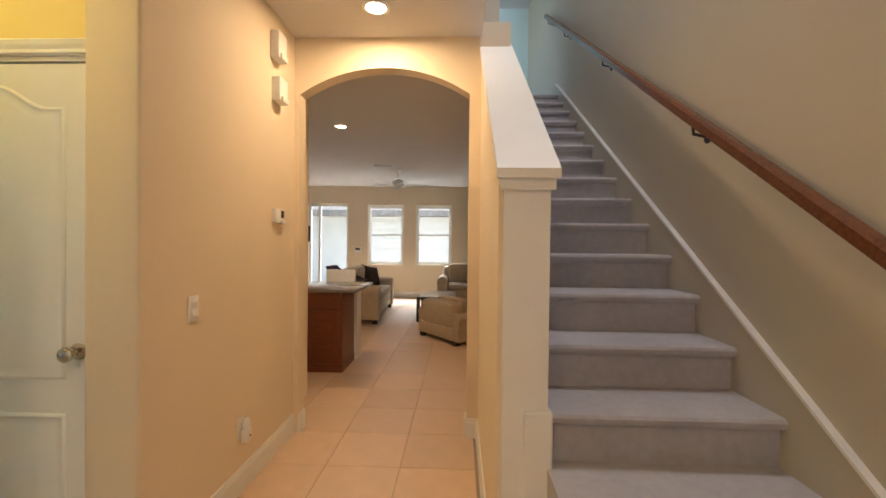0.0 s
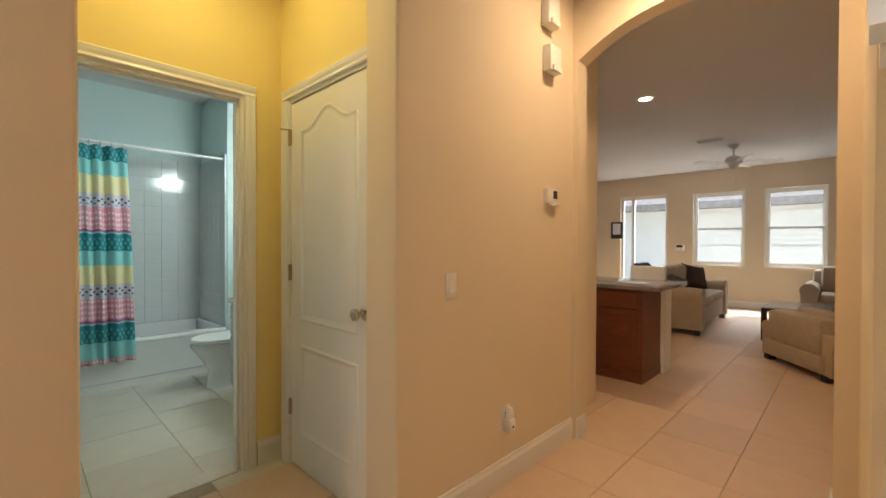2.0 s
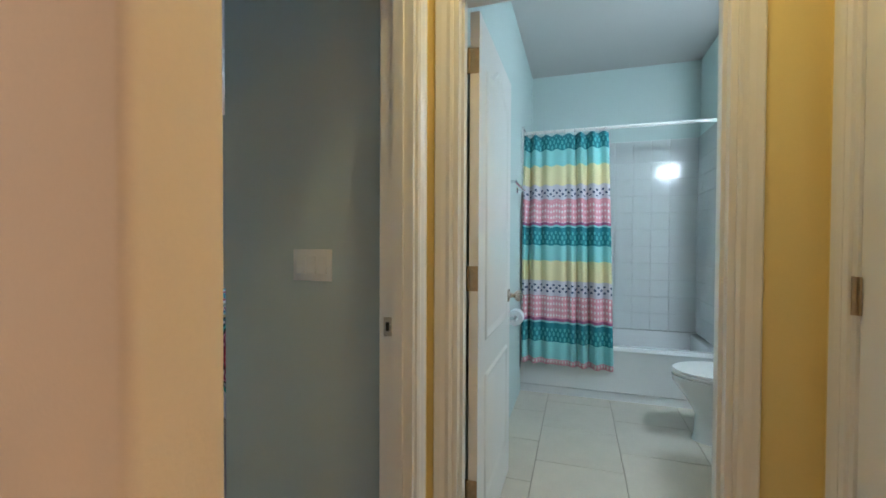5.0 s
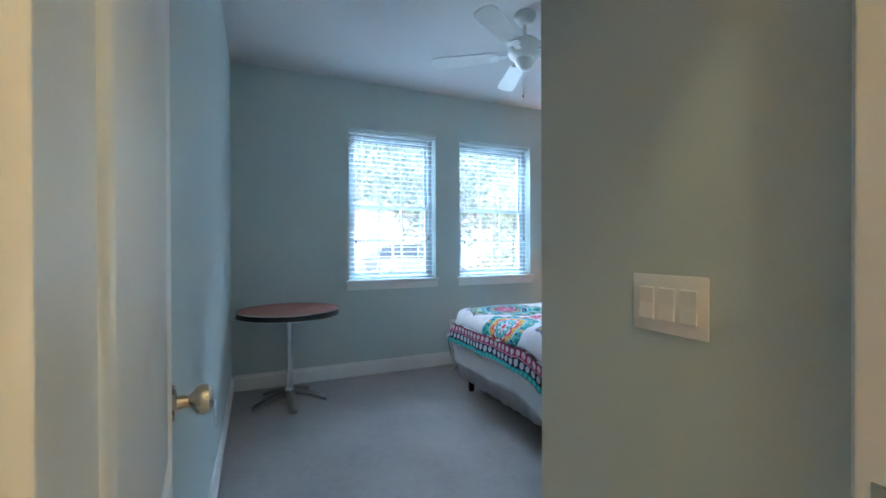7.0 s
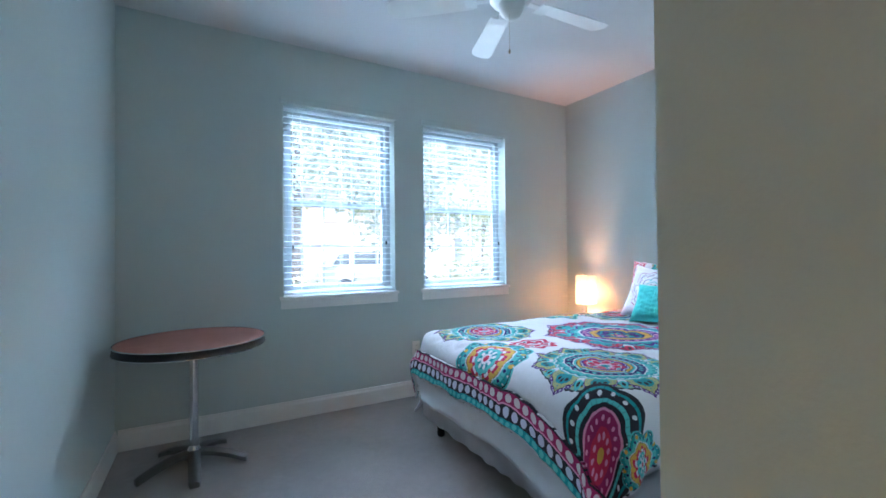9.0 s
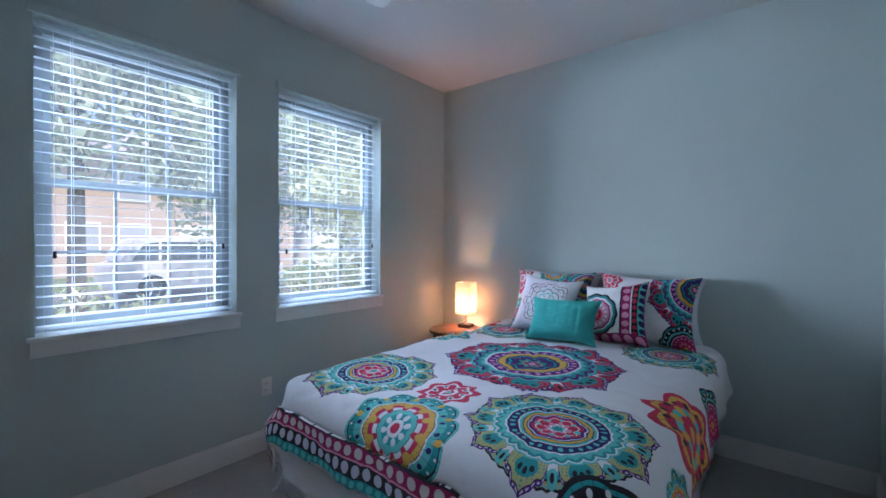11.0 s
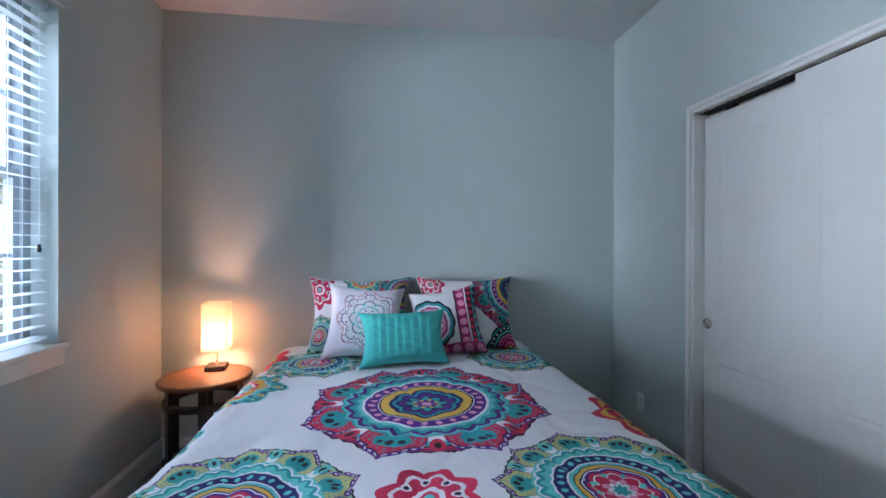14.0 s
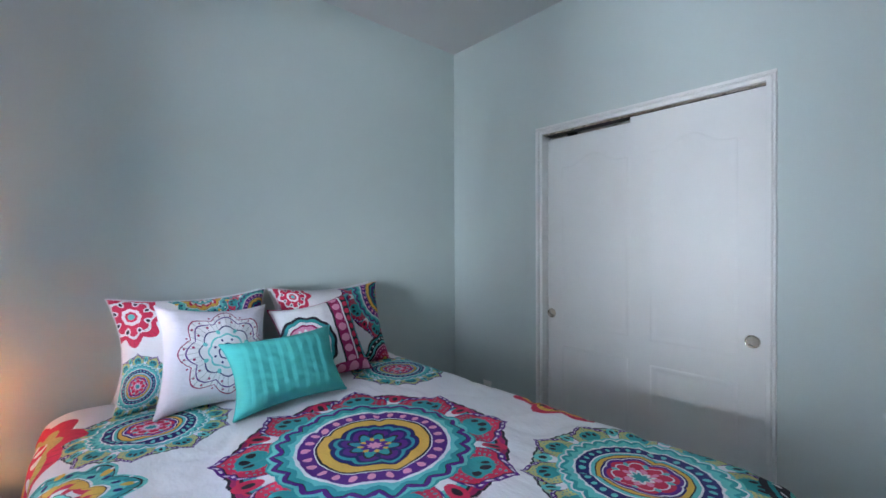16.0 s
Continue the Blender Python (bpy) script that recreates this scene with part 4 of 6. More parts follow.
def cloth_sheet(u0, u1, v0, v1, nu, nv, lift, R, flare, puff, inset=0.0):
    bm = bmesh.new()
    uvl = bm.loops.layers.uv.new("UVMap")
    g = []
    for i in range(nu + 1):
        row = []
        for j in range(nv + 1):
            u, v = u0 + (u1 - u0) * i / nu, v0 + (v1 - v0) * j / nv
            lower = 0.15 * min(1.0, max(0.0, (v - 0.25) / 0.55)) ** 1.4 * min(1.0, max(0.0, (u - 1.75) / 0.45))
            p = drape(u + lower, v, lift, R, flare, inset)
            a = noise.noise((u * 2.3, v * 2.3, 1.7)) + 0.5 * noise.noise((u * 5.5, v * 6.5, 4.2)) + 0.25 * noise.noise((u * 14, v * 12, 9.1))
            p.z += puff * a
            ridge = abs(noise.noise((u * 3.0 + 7, v * 4.5, 2.2)))
            p.z -= puff * 0.9 * max(0, 0.12 - ridge) / 0.12
            row.append((bm.verts.new(p), u, v))
        g.append(row)
    for i in range(nu):
        for j in range(nv):
            q = (g[i][j], g[i + 1][j], g[i + 1][j + 1], g[i][j + 1])
            f = bm.faces.new([k[0] for k in q])
            for lp, k in zip(f.loops, q):
                lp[uvl].uv = (k[1], k[2])
    return bm


# cloth coordinates: u runs from the headboard wall to the foot, v across
DUVET = cloth_print("duvet_print", [
    (1.12, 0.03, 0.49, 8, BIG, RUBY, BIGD),
    (1.775, -0.50, 0.335, 10, SIDE, SAGE, SIDED, 0.2),
    (1.79, 0.47, 0.335, 10, SIDE, SAGE, SIDED, 0.2),
    (1.775, -0.025, 0.145, 8, FLOW, 0.42, FLOWD, 0.39),
    (2.11, -0.01, 0.25, 10, PAIS, 0.12, PAISD),
    (2.15, 0.80, 0.23, 8, DUSK, 0.10, DUSKD),
    (1.33, 0.86, 0.24, 8, [(0, GOLD), (0.15, RED), (0.35, MINT), (0.5, RED), (0.7, GOLD), (0.82, RED)], 0.4, [(0.42, 8, 0.09, GOLD), (0.62, 16, 0.05, INK)]),
    (2.0, 0.98, 0.12, 8, PAIS, 0.3, PAISD),
    (0.50, -0.50, 0.27, 10, SIDE, SAGE, SIDED),
    (0.50, 0.57, 0.27, 10, SIDE, SAGE, SIDED),
    (0.88, -0.80, 0.25, 8, PAIS, 0.3, PAISD),
    (1.36, -0.92, 0.20, 8, PAIS, 0.3, PAISD, 0.4),
    (0.34, -0.90, 0.24, 9, [(0, GOLD), (0.2, RED), (0.5, OLIVE), (0.7, RED)], 0.3, [(0.4, 9, 0.08, CLOTH)]),
    (1.70, 0.96, 0.13, 8, PAIS, 0.3, PAISD, 0.2),
    (0.90, 0.95, 0.17, 8, DUSK, 0.10, DUSKD),
], [("u", 2.215, 2.223, INK, 0, INK), ("u", 2.223, 2.272, MAG, 18, (0.70, 0.60, 0.60)), ("u", 2.272, 2.280, PINK, 0, INK), ("u", 2.280, 2.333, INK, 18, (0.60, 0.62, 0.72)), ("u", 2.333, 2.365, AQUA, 24, MINT)])


def dotted_lining():
    """White cotton with scattered small black dots."""
    n = Nodes("dotted_lining")
    u, v, _ = n.split(n.coords("UV"))
    a = n.m("SUBTRACT", n.m("FRACT", n.m("MULTIPLY", n.m("ADD", u, v), 15.0)), 0.5)
    b = n.m("SUBTRACT", n.m("FRACT", n.m("MULTIPLY", n.m("SUBTRACT", u, v), 15.0)), 0.5)
    d = n.m("LESS_THAN", n.m("ADD", n.m("MULTIPLY", a, a), n.m("MULTIPLY", b, b)), 0.045)
    n.bump(n.noise(600, 2), 0.15, 0.001)
    return n.done(n.mix(d, CLOTH, INK), 0.85)


DOTTED = dotted_lining()
duvet = cloth_sheet(0.12, 2.215, -1.13, 1.02, 140, 130, 0.0, 0.13, 0.16, 0.011)
dv = finish("duvet", duvet, DUVET, "all")
hem = part("hem_border", cloth_sheet(2.215, 2.37, -1.13, 1.02, 12, 130, 0.001, 0.13, 0.16, 0.011), DUVET, dv, "dark patterned hem border", smooth="all")
lin = part("lining", cloth_sheet(0.13, 2.36, -1.12, 1.01, 70, 60, -0.016, 0.13, 0.15, 0.011, 0.012), DOTTED, dv, "white lining with black dots", smooth="all")
for ob in (dv, hem):
    sol = ob.modifiers.new("thickness", "SOLIDIFY")
    sol.thickness, sol.offset = 0.014, -1
tagged(dv, "white duvet printed with multicoloured medallions and a dark border", "duvet")
under = cloth_sheet(0.6, 2.47, -1.0, 0.95, 80, 80, -0.035, 0.11, 0.15, 0.015, 0.035)
bl = finish("blanket", under, SHEET, "all")
sol = bl.modifiers.new("thickness", "SOLIDIFY")
sol.thickness, sol.offset = 0.01, -1
tagged(bl, "white puffy blanket hanging below the duvet", "blanket")


def pillow(name, w, h, t, mat, label, m, pleats=0):
    """A stuffed pillow; local x across, z up its height, y its thickness."""
    bm = bmesh.new()
    uvl = bm.loops.layers.uv.new("UVMap")
    N = 64 if pleats else 30
    for side in (1, -1):
        g = []
        for i in range(N + 1):
            row = []
            for j in range(N + 1):
                a, b = 2 * i / N - 1, 2 * j / N - 1
                body = max(0.0, (1 - a ** 4) * (1 - b ** 4)) ** 0.55
                pin = 1 - 0.15 * (1 - abs(a) ** 2) * abs(b) ** 3
                pin2 = 1 - 0.15 * (1 - abs(b) ** 2) * abs(a) ** 3
                y = side * t / 2 * body * (1 + 0.12 * noise.noise((a * 1.7, b * 1.9, w * 9 + side)))
                y += side * 0.006 * body * noise.noise((a * 6, b * 6, h * 11))
                if pleats and abs(a) < 0.72 and side < 0:
                    ph = (a / 0.72 * 0.5 + 0.5) * pleats
                    y -= side * -0.008 * body * (1 - (ph % 1.0))
                row.append((bm.verts.new((a * w / 2 * pin2, y, b * h / 2 * pin)), a * w / 2, b * h / 2))
            g.append(row)
        for i in range(N):
            for j in range(N):
                q = (g[i][j], g[i + 1][j], g[i + 1][j + 1], g[i][j + 1])
                f = bm.faces.new([k[0] for k in (q if side < 0 else q[::-1])])
                for lp, k in zip(f.loops, (q if side < 0 else q[::-1])):
                    lp[uvl].uv = (k[1], k[2])
    bmesh.ops.remove_doubles(bm, verts=bm.verts[:], dist=0.0004)
    ob = finish(name, bm, mat, "all")
    ob.matrix_world = m
    seam = bmesh.new()
    rim = [(k / 8 - 1, -1) for k in range(16)] + [(1, k / 8 - 1) for k in range(16)] + [(1 - k / 8, 1) for k in range(16)] + [(-1, 1 - k / 8) for k in range(16)]
    rim = [(a * w / 2 * (1 - 0.15 * (1 - b * b) * abs(a) ** 3), 0, b * h / 2 * (1 - 0.15 * (1 - a * a) * abs(b) ** 3)) for a, b in rim]
    for p, q in zip(rim, rim[1:] + rim[:1]):
        rod(seam, p, q, 0.003, 6)
    part("piping", seam, mat, ob)
    return tagged(ob, label, "pillow", "pillows on the bed")


SHAM_A = cloth_print("sham_print", [(-0.25, 0.15, 0.13, 8, FLOW, 0.42, FLOWD), (-0.24, -0.13, 0.13, 10, SIDE, SAGE, SIDED), (0.28, 0.12, 0.20, 8, BIG, RUBY, BIGD), (0.02, 0.23, 0.13, 8, PAIS, 0.3, PAISD)])
SHAM_B = cloth_print("sham_print", [(-0.24, 0.18, 0.10, 8, FLOW, 0.42, FLOWD), (0.30, 0.15, 0.30, 8, BIG, RUBY, BIGD), (0.26, -0.23, 0.16, 8, DUSK, 0.10, DUSKD)])
LILYC = cloth_print("embroidered_cotton", [(0.02, 0.0, 0.19, 8, LILY, 0.35, LILYD)], base=(0.78, 0.74, 0.80))
BOHO = cloth_print("striped_medallion_cotton", [(-0.10, -0.02, 0.16, 12, [(0, GOLD), (0.12, RED), (0.3, PINK), (0.6, MAG), (0.66, CLOTH), (0.75, AQUA), (0.85, INK), (0.94, CLOTH)], 0.06, [(0.45, 16, 0.05, CLOTH), (0.2, 8, 0.04, INK)])],
                   [("u", 0.06, 0.07, INK, 0, INK), ("u", 0.07, 0.125, MAG, 18, PINK), ("u", 0.125, 0.135, CLOTH, 0, INK), ("u", 0.135, 0.175, INK, 24, RED), ("u", 0.175, 0.23, MINT, 20, NAVY), ("v", -0.23, -0.15, MAG, 14, PINK)])
for y0, mt in ((-1.895, SHAM_A), (-1.235, SHAM_B)):
    pillow("bed_pillow", 0.62, 0.44, 0.15, SHEET, "plain white sleeping pillow propped against the wall", pose(-4.84, y0 + 0.01, 0.93, -12, 0, 90))
    pillow("pillow_sham", 0.63, 0.49, 0.17, mt, "white pillow sham printed with coloured flowers and medallions", pose(-4.705, y0, 0.925, -20, 0, 90))
pillow("throw_pillow", 0.44, 0.44, 0.15, LILYC, "white square cushion embroidered with a purple flower", pose(-4.55, -1.86, 0.91, -24, 5, 92))
pillow("throw_pillow", 0.42, 0.42, 0.15, BOHO, "square cushion with medallion and striped borders", pose(-4.56, -1.385, 0.90, -24, -8, 86))
pillow("lumbar_pillow", 0.47, 0.30, 0.16, TEAL, "teal pleated lumbar cushion", pose(-4.34, -1.645, 0.86, -28, -2, 91), pleats=8)

# ---------- nightstand and lamp ----------
NX, NY, NZ = -4.685, -2.765, 0.60
ns = thing("nightstand", "round wooden nightstand with a dark slatted stand", "nightstand", pose(NX, NY, 0.012))
part("tabletop", lathed([(0.20, NZ - 0.045), (0.238, NZ - 0.04), (0.245, NZ - 0.03), (0.245, NZ - 0.018), (0.238, NZ - 0.012), (0.001, NZ - 0.012)], 48), NIGHTW, ns, "polished brown top")
for k in range(6):
    a = k * math.pi / 3 + 0.3
    m = pose(0.195 * math.cos(a), 0.195 * math.sin(a), 0, 0, 0, math.degrees(a))
    bm = boxed(-0.012, 0.012, -0.022, 0.022, 0, NZ - 0.04, bev=0.003)
    part("leg", bm, DARKW, ns, smooth=False, m=m)
for z in (0.10, 0.44):
    part("ring", lathed([(0.175, z), (0.215, z), (0.215, z + 0.03), (0.175, z + 0.03), (0.175, z)], 40), DARKW, ns)
part("shelf", lathed([(0.001, 0.11), (0.18, 0.11), (0.18, 0.125), (0.001, 0.125)], 40), DARKW, ns)

lp = thing("table_lamp", "small table lamp with a lit square cloth shade", "lamp", pose(-4.795, -2.75, 0.60, 0, 0, 8))
part("foot", boxed(-0.055, 0.055, -0.055, 0.055, 0.0, 0.032, bev=0.003), DARKW, lp, "dark wooden foot", smooth=False)
part("stem", boxed(-0.007, 0.007, -0.007, 0.007, 0.032, 0.15, bev=0.001), NICKEL, lp, "metal stem", smooth=False)
bm = bmesh.new()
for a, b, c, d in ((-0.07, 0.07, -0.07, -0.067), (-0.07, 0.07, 0.067, 0.07), (-0.07, -0.067, -0.067, 0.067), (0.067, 0.07, -0.067, 0.067)):
    box(bm, a, b, c, d, 0.125, 0.405)
part("shade", bm, SHADE, lp, "glowing cream cloth shade", smooth=False)
bm = bmesh.new()
for a, b in (((-0.067, 0, 0.39), (0.067, 0, 0.39)), ((0, -0.067, 0.39), (0, 0.067, 0.39)), ((0, 0, 0.15), (0, 0, 0.39))):
    rod(bm, a, b, 0.002, 6)
part("spider", bm, NICKEL, lp)
part("pull_chain", rodded((0.012, -0.03, 0.06), (0.012, -0.03, 0.13), 0.0012, 6), NICKEL, lp)
bulb = bpy.data.lights.new("bulb", "POINT")
bulb.energy, bulb.color, bulb.shadow_soft_size = 24.0, (1.0, 0.48, 0.25), 0.055
lb = new("bulb", bulb)
lb.location = (-4.795, -2.75, 0.815)

# ---------- round pedestal table ----------
TX, TY = -1.475, -2.69
rt = thing("round_table", "round cafe table with brown top, black edge and chrome pedestal", "table", pose(TX, TY, 0.012) @ Matrix.Diagonal((1, 1, 0.957, 1)))
part("tabletop", lathed([(0.001, 0.722), (0.375, 0.722), (0.378, 0.727), (0.378, 0.765), (0.375, 0.771), (0.001, 0.771)], 64), TABLEW, rt, "brown laminate top")
part("edge_band", lathed([(0.3775, 0.721), (0.385, 0.723), (0.385, 0.729), (0.382, 0.735), (0.382, 0.759), (0.385, 0.764), (0.385, 0.768), (0.3775, 0.7705), (0.3775, 0.721)], 64), BLACK, rt, "black ribbed edge band")
for z in (0.7255, 0.7695):
    part("edge_trim", lathed([(0.381, z - 0.0025), (0.3875, z - 0.002), (0.3875, z + 0.002), (0.381, z + 0.0025), (0.381, z - 0.0025)], 64), CHROME, rt, "bright metal edge strip")
part("column", lathed([(0.024, 0.09), (0.024, 0.725)], 24), CHROME, rt, "chrome column")
part("top_plate", lathed([(0.02, 0.70), (0.12, 0.714), (0.12, 0.7205)], 24), BLACK, rt)
part("hub", lathed([(0.03, 0.03), (0.05, 0.05), (0.045, 0.09), (0.026, 0.12), (0.026, 0.13)], 24), CHROME, rt)
for k in range(5):
    a = math.radians(20 + 72 * k)
    bm = bmesh.new()
    pts = [(0.02, 0.075), (0.10, 0.068), (0.19, 0.045), (0.26, 0.016), (0.285, 0.004)]
    wd = [0.032, 0.032, 0.031, 0.030, 0.022]
    rows = []
    for (r, z), w in zip(pts, wd):
        rows.append([bm.verts.new((r, s * w, z + dz)) for s, dz in ((-1, -0.016), (-1, 0.008), (-0.5, 0.018), (0.5, 0.018), (1, 0.008), (1, -0.016))])
    for p, q in zip(rows, rows[1:]):
        for i in range(6):
            bm.faces.new((p[i], p[(i + 1) % 6], q[(i + 1) % 6], q[i]))
    bm.faces.new(rows[0][::-1])
    bm.faces.new(rows[-1])
    bm.transform(Matrix.Rotation(a, 4, "Z"))
    bm.transform(Matrix.Translation((0, 0, 0.012)))
    part("foot", bm, CASTM, rt, "cast metal foot")

# ---------- ceiling fan ----------


def ceiling_fan(x, y, zt, drop, R, label, start, mat=FANP):
    f = thing("ceiling_fan", label, "ceiling fan", pose(x, y, zt))
    part("canopy", lathed([(0.075, 0), (0.075, -0.02), (0.05, -0.06), (0.02, -0.07)], 24), mat, f)
    part("downrod", lathed([(0.012, -0.05), (0.012, -drop)], 12), mat, f)
    part("motor_housing", lathed([(0.02, -drop + 0.03), (0.07, -drop + 0.02), (0.115, -drop - 0.02), (0.12, -drop - 0.07), (0.10, -drop - 0.10), (0.07, -drop - 0.115), (0.055, -drop - 0.16), (0.03, -drop - 0.185), (0.001, -drop - 0.19)], 32), mat, f)
    for k in range(5):
        a = math.radians(start + 72 * k)
        bm = boxed(0.09, 0.20, -0.018, 0.018, -drop - 0.085, -drop - 0.078, bev=0.002)
        box(bm, 0.18, 0.24, -0.045, 0.045, -drop - 0.088, -drop - 0.083)
        bm.transform(Matrix.Rotation(a, 4, "Z"))
        part("blade_iron", bm, mat, f)
        bm = bmesh.new()
        pr = [(0.20, -0.052), (R - 0.06, -0.068), (R - 0.015, -0.055), (R, -0.02), (R, 0.02), (R - 0.015, 0.055), (R - 0.06, 0.068), (0.20, 0.052)]
        prism(bm, pr, "z", -0.003, 0.003)
        bm.transform(Matrix.Rotation(a, 4, "Z") @ Matrix.Translation((0, 0, -drop - 0.078)) @ Matrix.Rotation(radians(11), 4, "X"))
        part("blade", bm, mat, f, smooth=False)
    bm = rodded((0.03, 0.02, -drop - 0.18), (0.03, 0.02, -drop - 0.36), 0.001, 6)
    lathe(bm, [(0.001, 0), (0.006, 0.006), (0.005, 0.02), (0.001, 0.026)], 10, pose(0.03, 0.02, -drop - 0.385))
    part("pull_chain", bm, BRASS, f)
    return f


ceiling_fan(-2.92, -1.535, H, 0.19, 0.66, "white five-blade ceiling fan with a pull chain", 34)
ceiling_fan(-0.95, 8.6, H, 0.2, 0.60, "white five-blade ceiling fan in the living room", 10)

# ---------- wall plates ----------


def rocker_plate(name, gangs, label, m, toggle=False):
    """A cover plate; local x across, z up, y out of the wall."""
    p = thing(name, label, "light switch", m)
    w = 0.046 * gangs + 0.026
    part("plate", boxed(-w / 2, w / 2, 0, 0.006, -0.058, 0.058, bev=0.003), PLASTIC, p)
    for k in range(gangs):
        cx = (k - (gangs - 1) / 2) * 0.046
        part("rocker", prismed([(0.005, -0.033), (0.0115, -0.031), (0.0075, 0.0), (0.0095, 0.031), (0.005, 0.033)], "x", cx - 0.0165, cx + 0.0165), PLASTIC, p, smooth=False)
        for zz in (-0.048, 0.048):
            part("screw", lathed([(0.003, 0), (0.0025, 0.001)], 8, pose(cx, 0.006, zz, -90)), PLASTIC, p)
    return p


rocker_plate("switch_plate", 3, "white three-gang rocker switch plate on the bedroom wall", pose(-1.98, 0.285, 1.125, 0, 0, -90))


def outlet(m, label="white plastic outlet on the wall", extra=False):
    o = thing("wall_outlet", label, "outlet", m)
    part("plate", boxed(-0.036, 0.036, 0, 0.006, -0.058, 0.058, bev=0.003), PLASTIC, o)
    for zz in (-0.021, 0.021):
        part("socket", boxed(-0.016, 0.016, 0.005, 0.008, zz - 0.014, zz + 0.014, bev=0.003), PLASTIC, o)
        for xx in (-0.006, 0.006):
            part("slot", boxed(xx - 0.0012, xx + 0.0012, 0.0078, 0.0085, zz - 0.004, zz + 0.006), DARK, o)
    return o


outlet(pose(-3.12, -3.13, 0.42))
outlet(pose(-4.60, -0.12, 0.36, 0, 0, 180))
outlet(pose(-1.04, -1.55, 0.40, 0, 0, 90))

# ---------- bathroom ----------
tub = thing("bathtub", "white built-in bathtub with a flat apron", "bathtub")
part("apron", prismed([(-4.885, -0.01), (-4.115, -0.01), (-4.115, 0.06), (-4.10, 0.07), (-4.10, 0.36), (-4.085, 0.39), (-4.095, 0.415), (-4.15, 0.42), (-4.19, 0.40), (-4.22, 0.2), (-4.30, 0.13), (-4.72, 0.13), (-4.80, 0.2), (-4.83, 0.42), (-4.885, 0.42)], "y", 0.772, 2.222), PORC, tub)
part("end_rim", boxed(-4.83, -4.15, 0.772, 0.84, 0.1, 0.42, bev=0.02), PORC, tub)
part("end_rim", boxed(-4.83, -4.15, 2.15, 2.222, 0.1, 0.42, bev=0.02), PORC, tub)
for nm, b, ax in (("wall_tile_back", (-4.885, -4.875, 0.772, 2.223, 0.42, 2.14), "x"), ("wall_tile_end", (-4.875, -4.08, 2.213, 2.223, 0.42, 2.14), "y"), ("wall_tile_front", (-4.875, -4.08, 0.772, 0.780, 0.42, 2.14), "y")):
    bed_ = solid(nm, boxed(*b), WTILE, "white grout bed of the shower wall", "wall tile")
    me = None
    p = 0.152
    u0, u1 = (b[2], b[3]) if ax == "x" else (b[0], b[1])
    k = 0
    while u0 + k * p < u1 - 0.02:
        j = 0
        while 0.42 + j * p < 2.13:
            if me is None:
                bm = boxed(*((0, 0.006, 0.001, p - 0.001) if ax == "x" else (0.001, p - 0.001, 0, 0.006)), 0.001, p - 0.001)
                es = [e for e in bm.edges if all((v.co.x if ax == "x" else v.co.y) > 0.005 for v in e.verts)]
                bmesh.ops.bevel(bm, geom=es, offset=0.002, segments=1, affect="EDGES")
                t = finish("tile", bm, WTILE)
                me = t.data
            else:
                t = new("tile", me)
            t.parent = bed_
            off = b[1] - 0.0005 if ax == "x" else (b[3] - 0.0005 if nm == "wall_tile_front" else b[2] - 0.0055)
            u = u0 + min(k * p, u1 - u0 - p)
            t.location = (off, u, 0.42 + min(j * p, 1.72 - p)) if ax == "x" else (u, off, 0.42 + min(j * p, 1.72 - p))
            j += 1
        k += 1
cr = thing("curtain_rod", "white shower curtain rod", "curtain rod")
part("rod", rodded((-4.15, 0.775, 2.10), (-4.15, 2.222, 2.10), 0.0125, 14), WHITE, cr)
for y, r in ((0.772, -90), (2.223, 90)):
    part("flange", lathed([(0.03, 0), (0.03, 0.008), (0.016, 0.018)], 20, pose(-4.15, y, 2.10, r)), WHITE, cr)


def curtain():
    bm = bmesh.new()
    uvl = bm.loops.layers.uv.new("UVMap")
    NU, NV = 150, 40
    g = []
    for i in range(NU + 1):
        row = []
        s = i / NU
        for j in range(NV + 1):
            t = j / NV
            wide = 0.64 + 0.045 * t
            y = 0.785 + s * wide
            amp = (0.034 + 0.016 * t) * (0.55 + 0.45 * math.sin(s * 9 + 1.0))
            x = -4.125 + 0.085 * min(1, t * 2.2) + amp * 0.8 * math.sin(s * 2 * math.pi * 7.5 + 0.7 * math.sin(s * 11)) + 0.01 * noise.noise((s * 6, t * 3, 1))
            z = 2.065 - 1.80 * t + 0.008 * math.cos(s * 2 * math.pi * 7.5) * (1 - t) - 0.02 * s * t
            row.append((bm.verts.new((x, y, z)), s * 1.2, t))
        g.append(row)
    for i in range(NU):
        for j in range(NV):
            q = (g[i][j], g[i + 1][j], g[i + 1][j + 1], g[i][j + 1])
            f = bm.faces.new([k[0] for k in q])
            for lp_, k in zip(f.loops, q):
                lp_[uvl].uv = (k[1], k[2])
    return bm


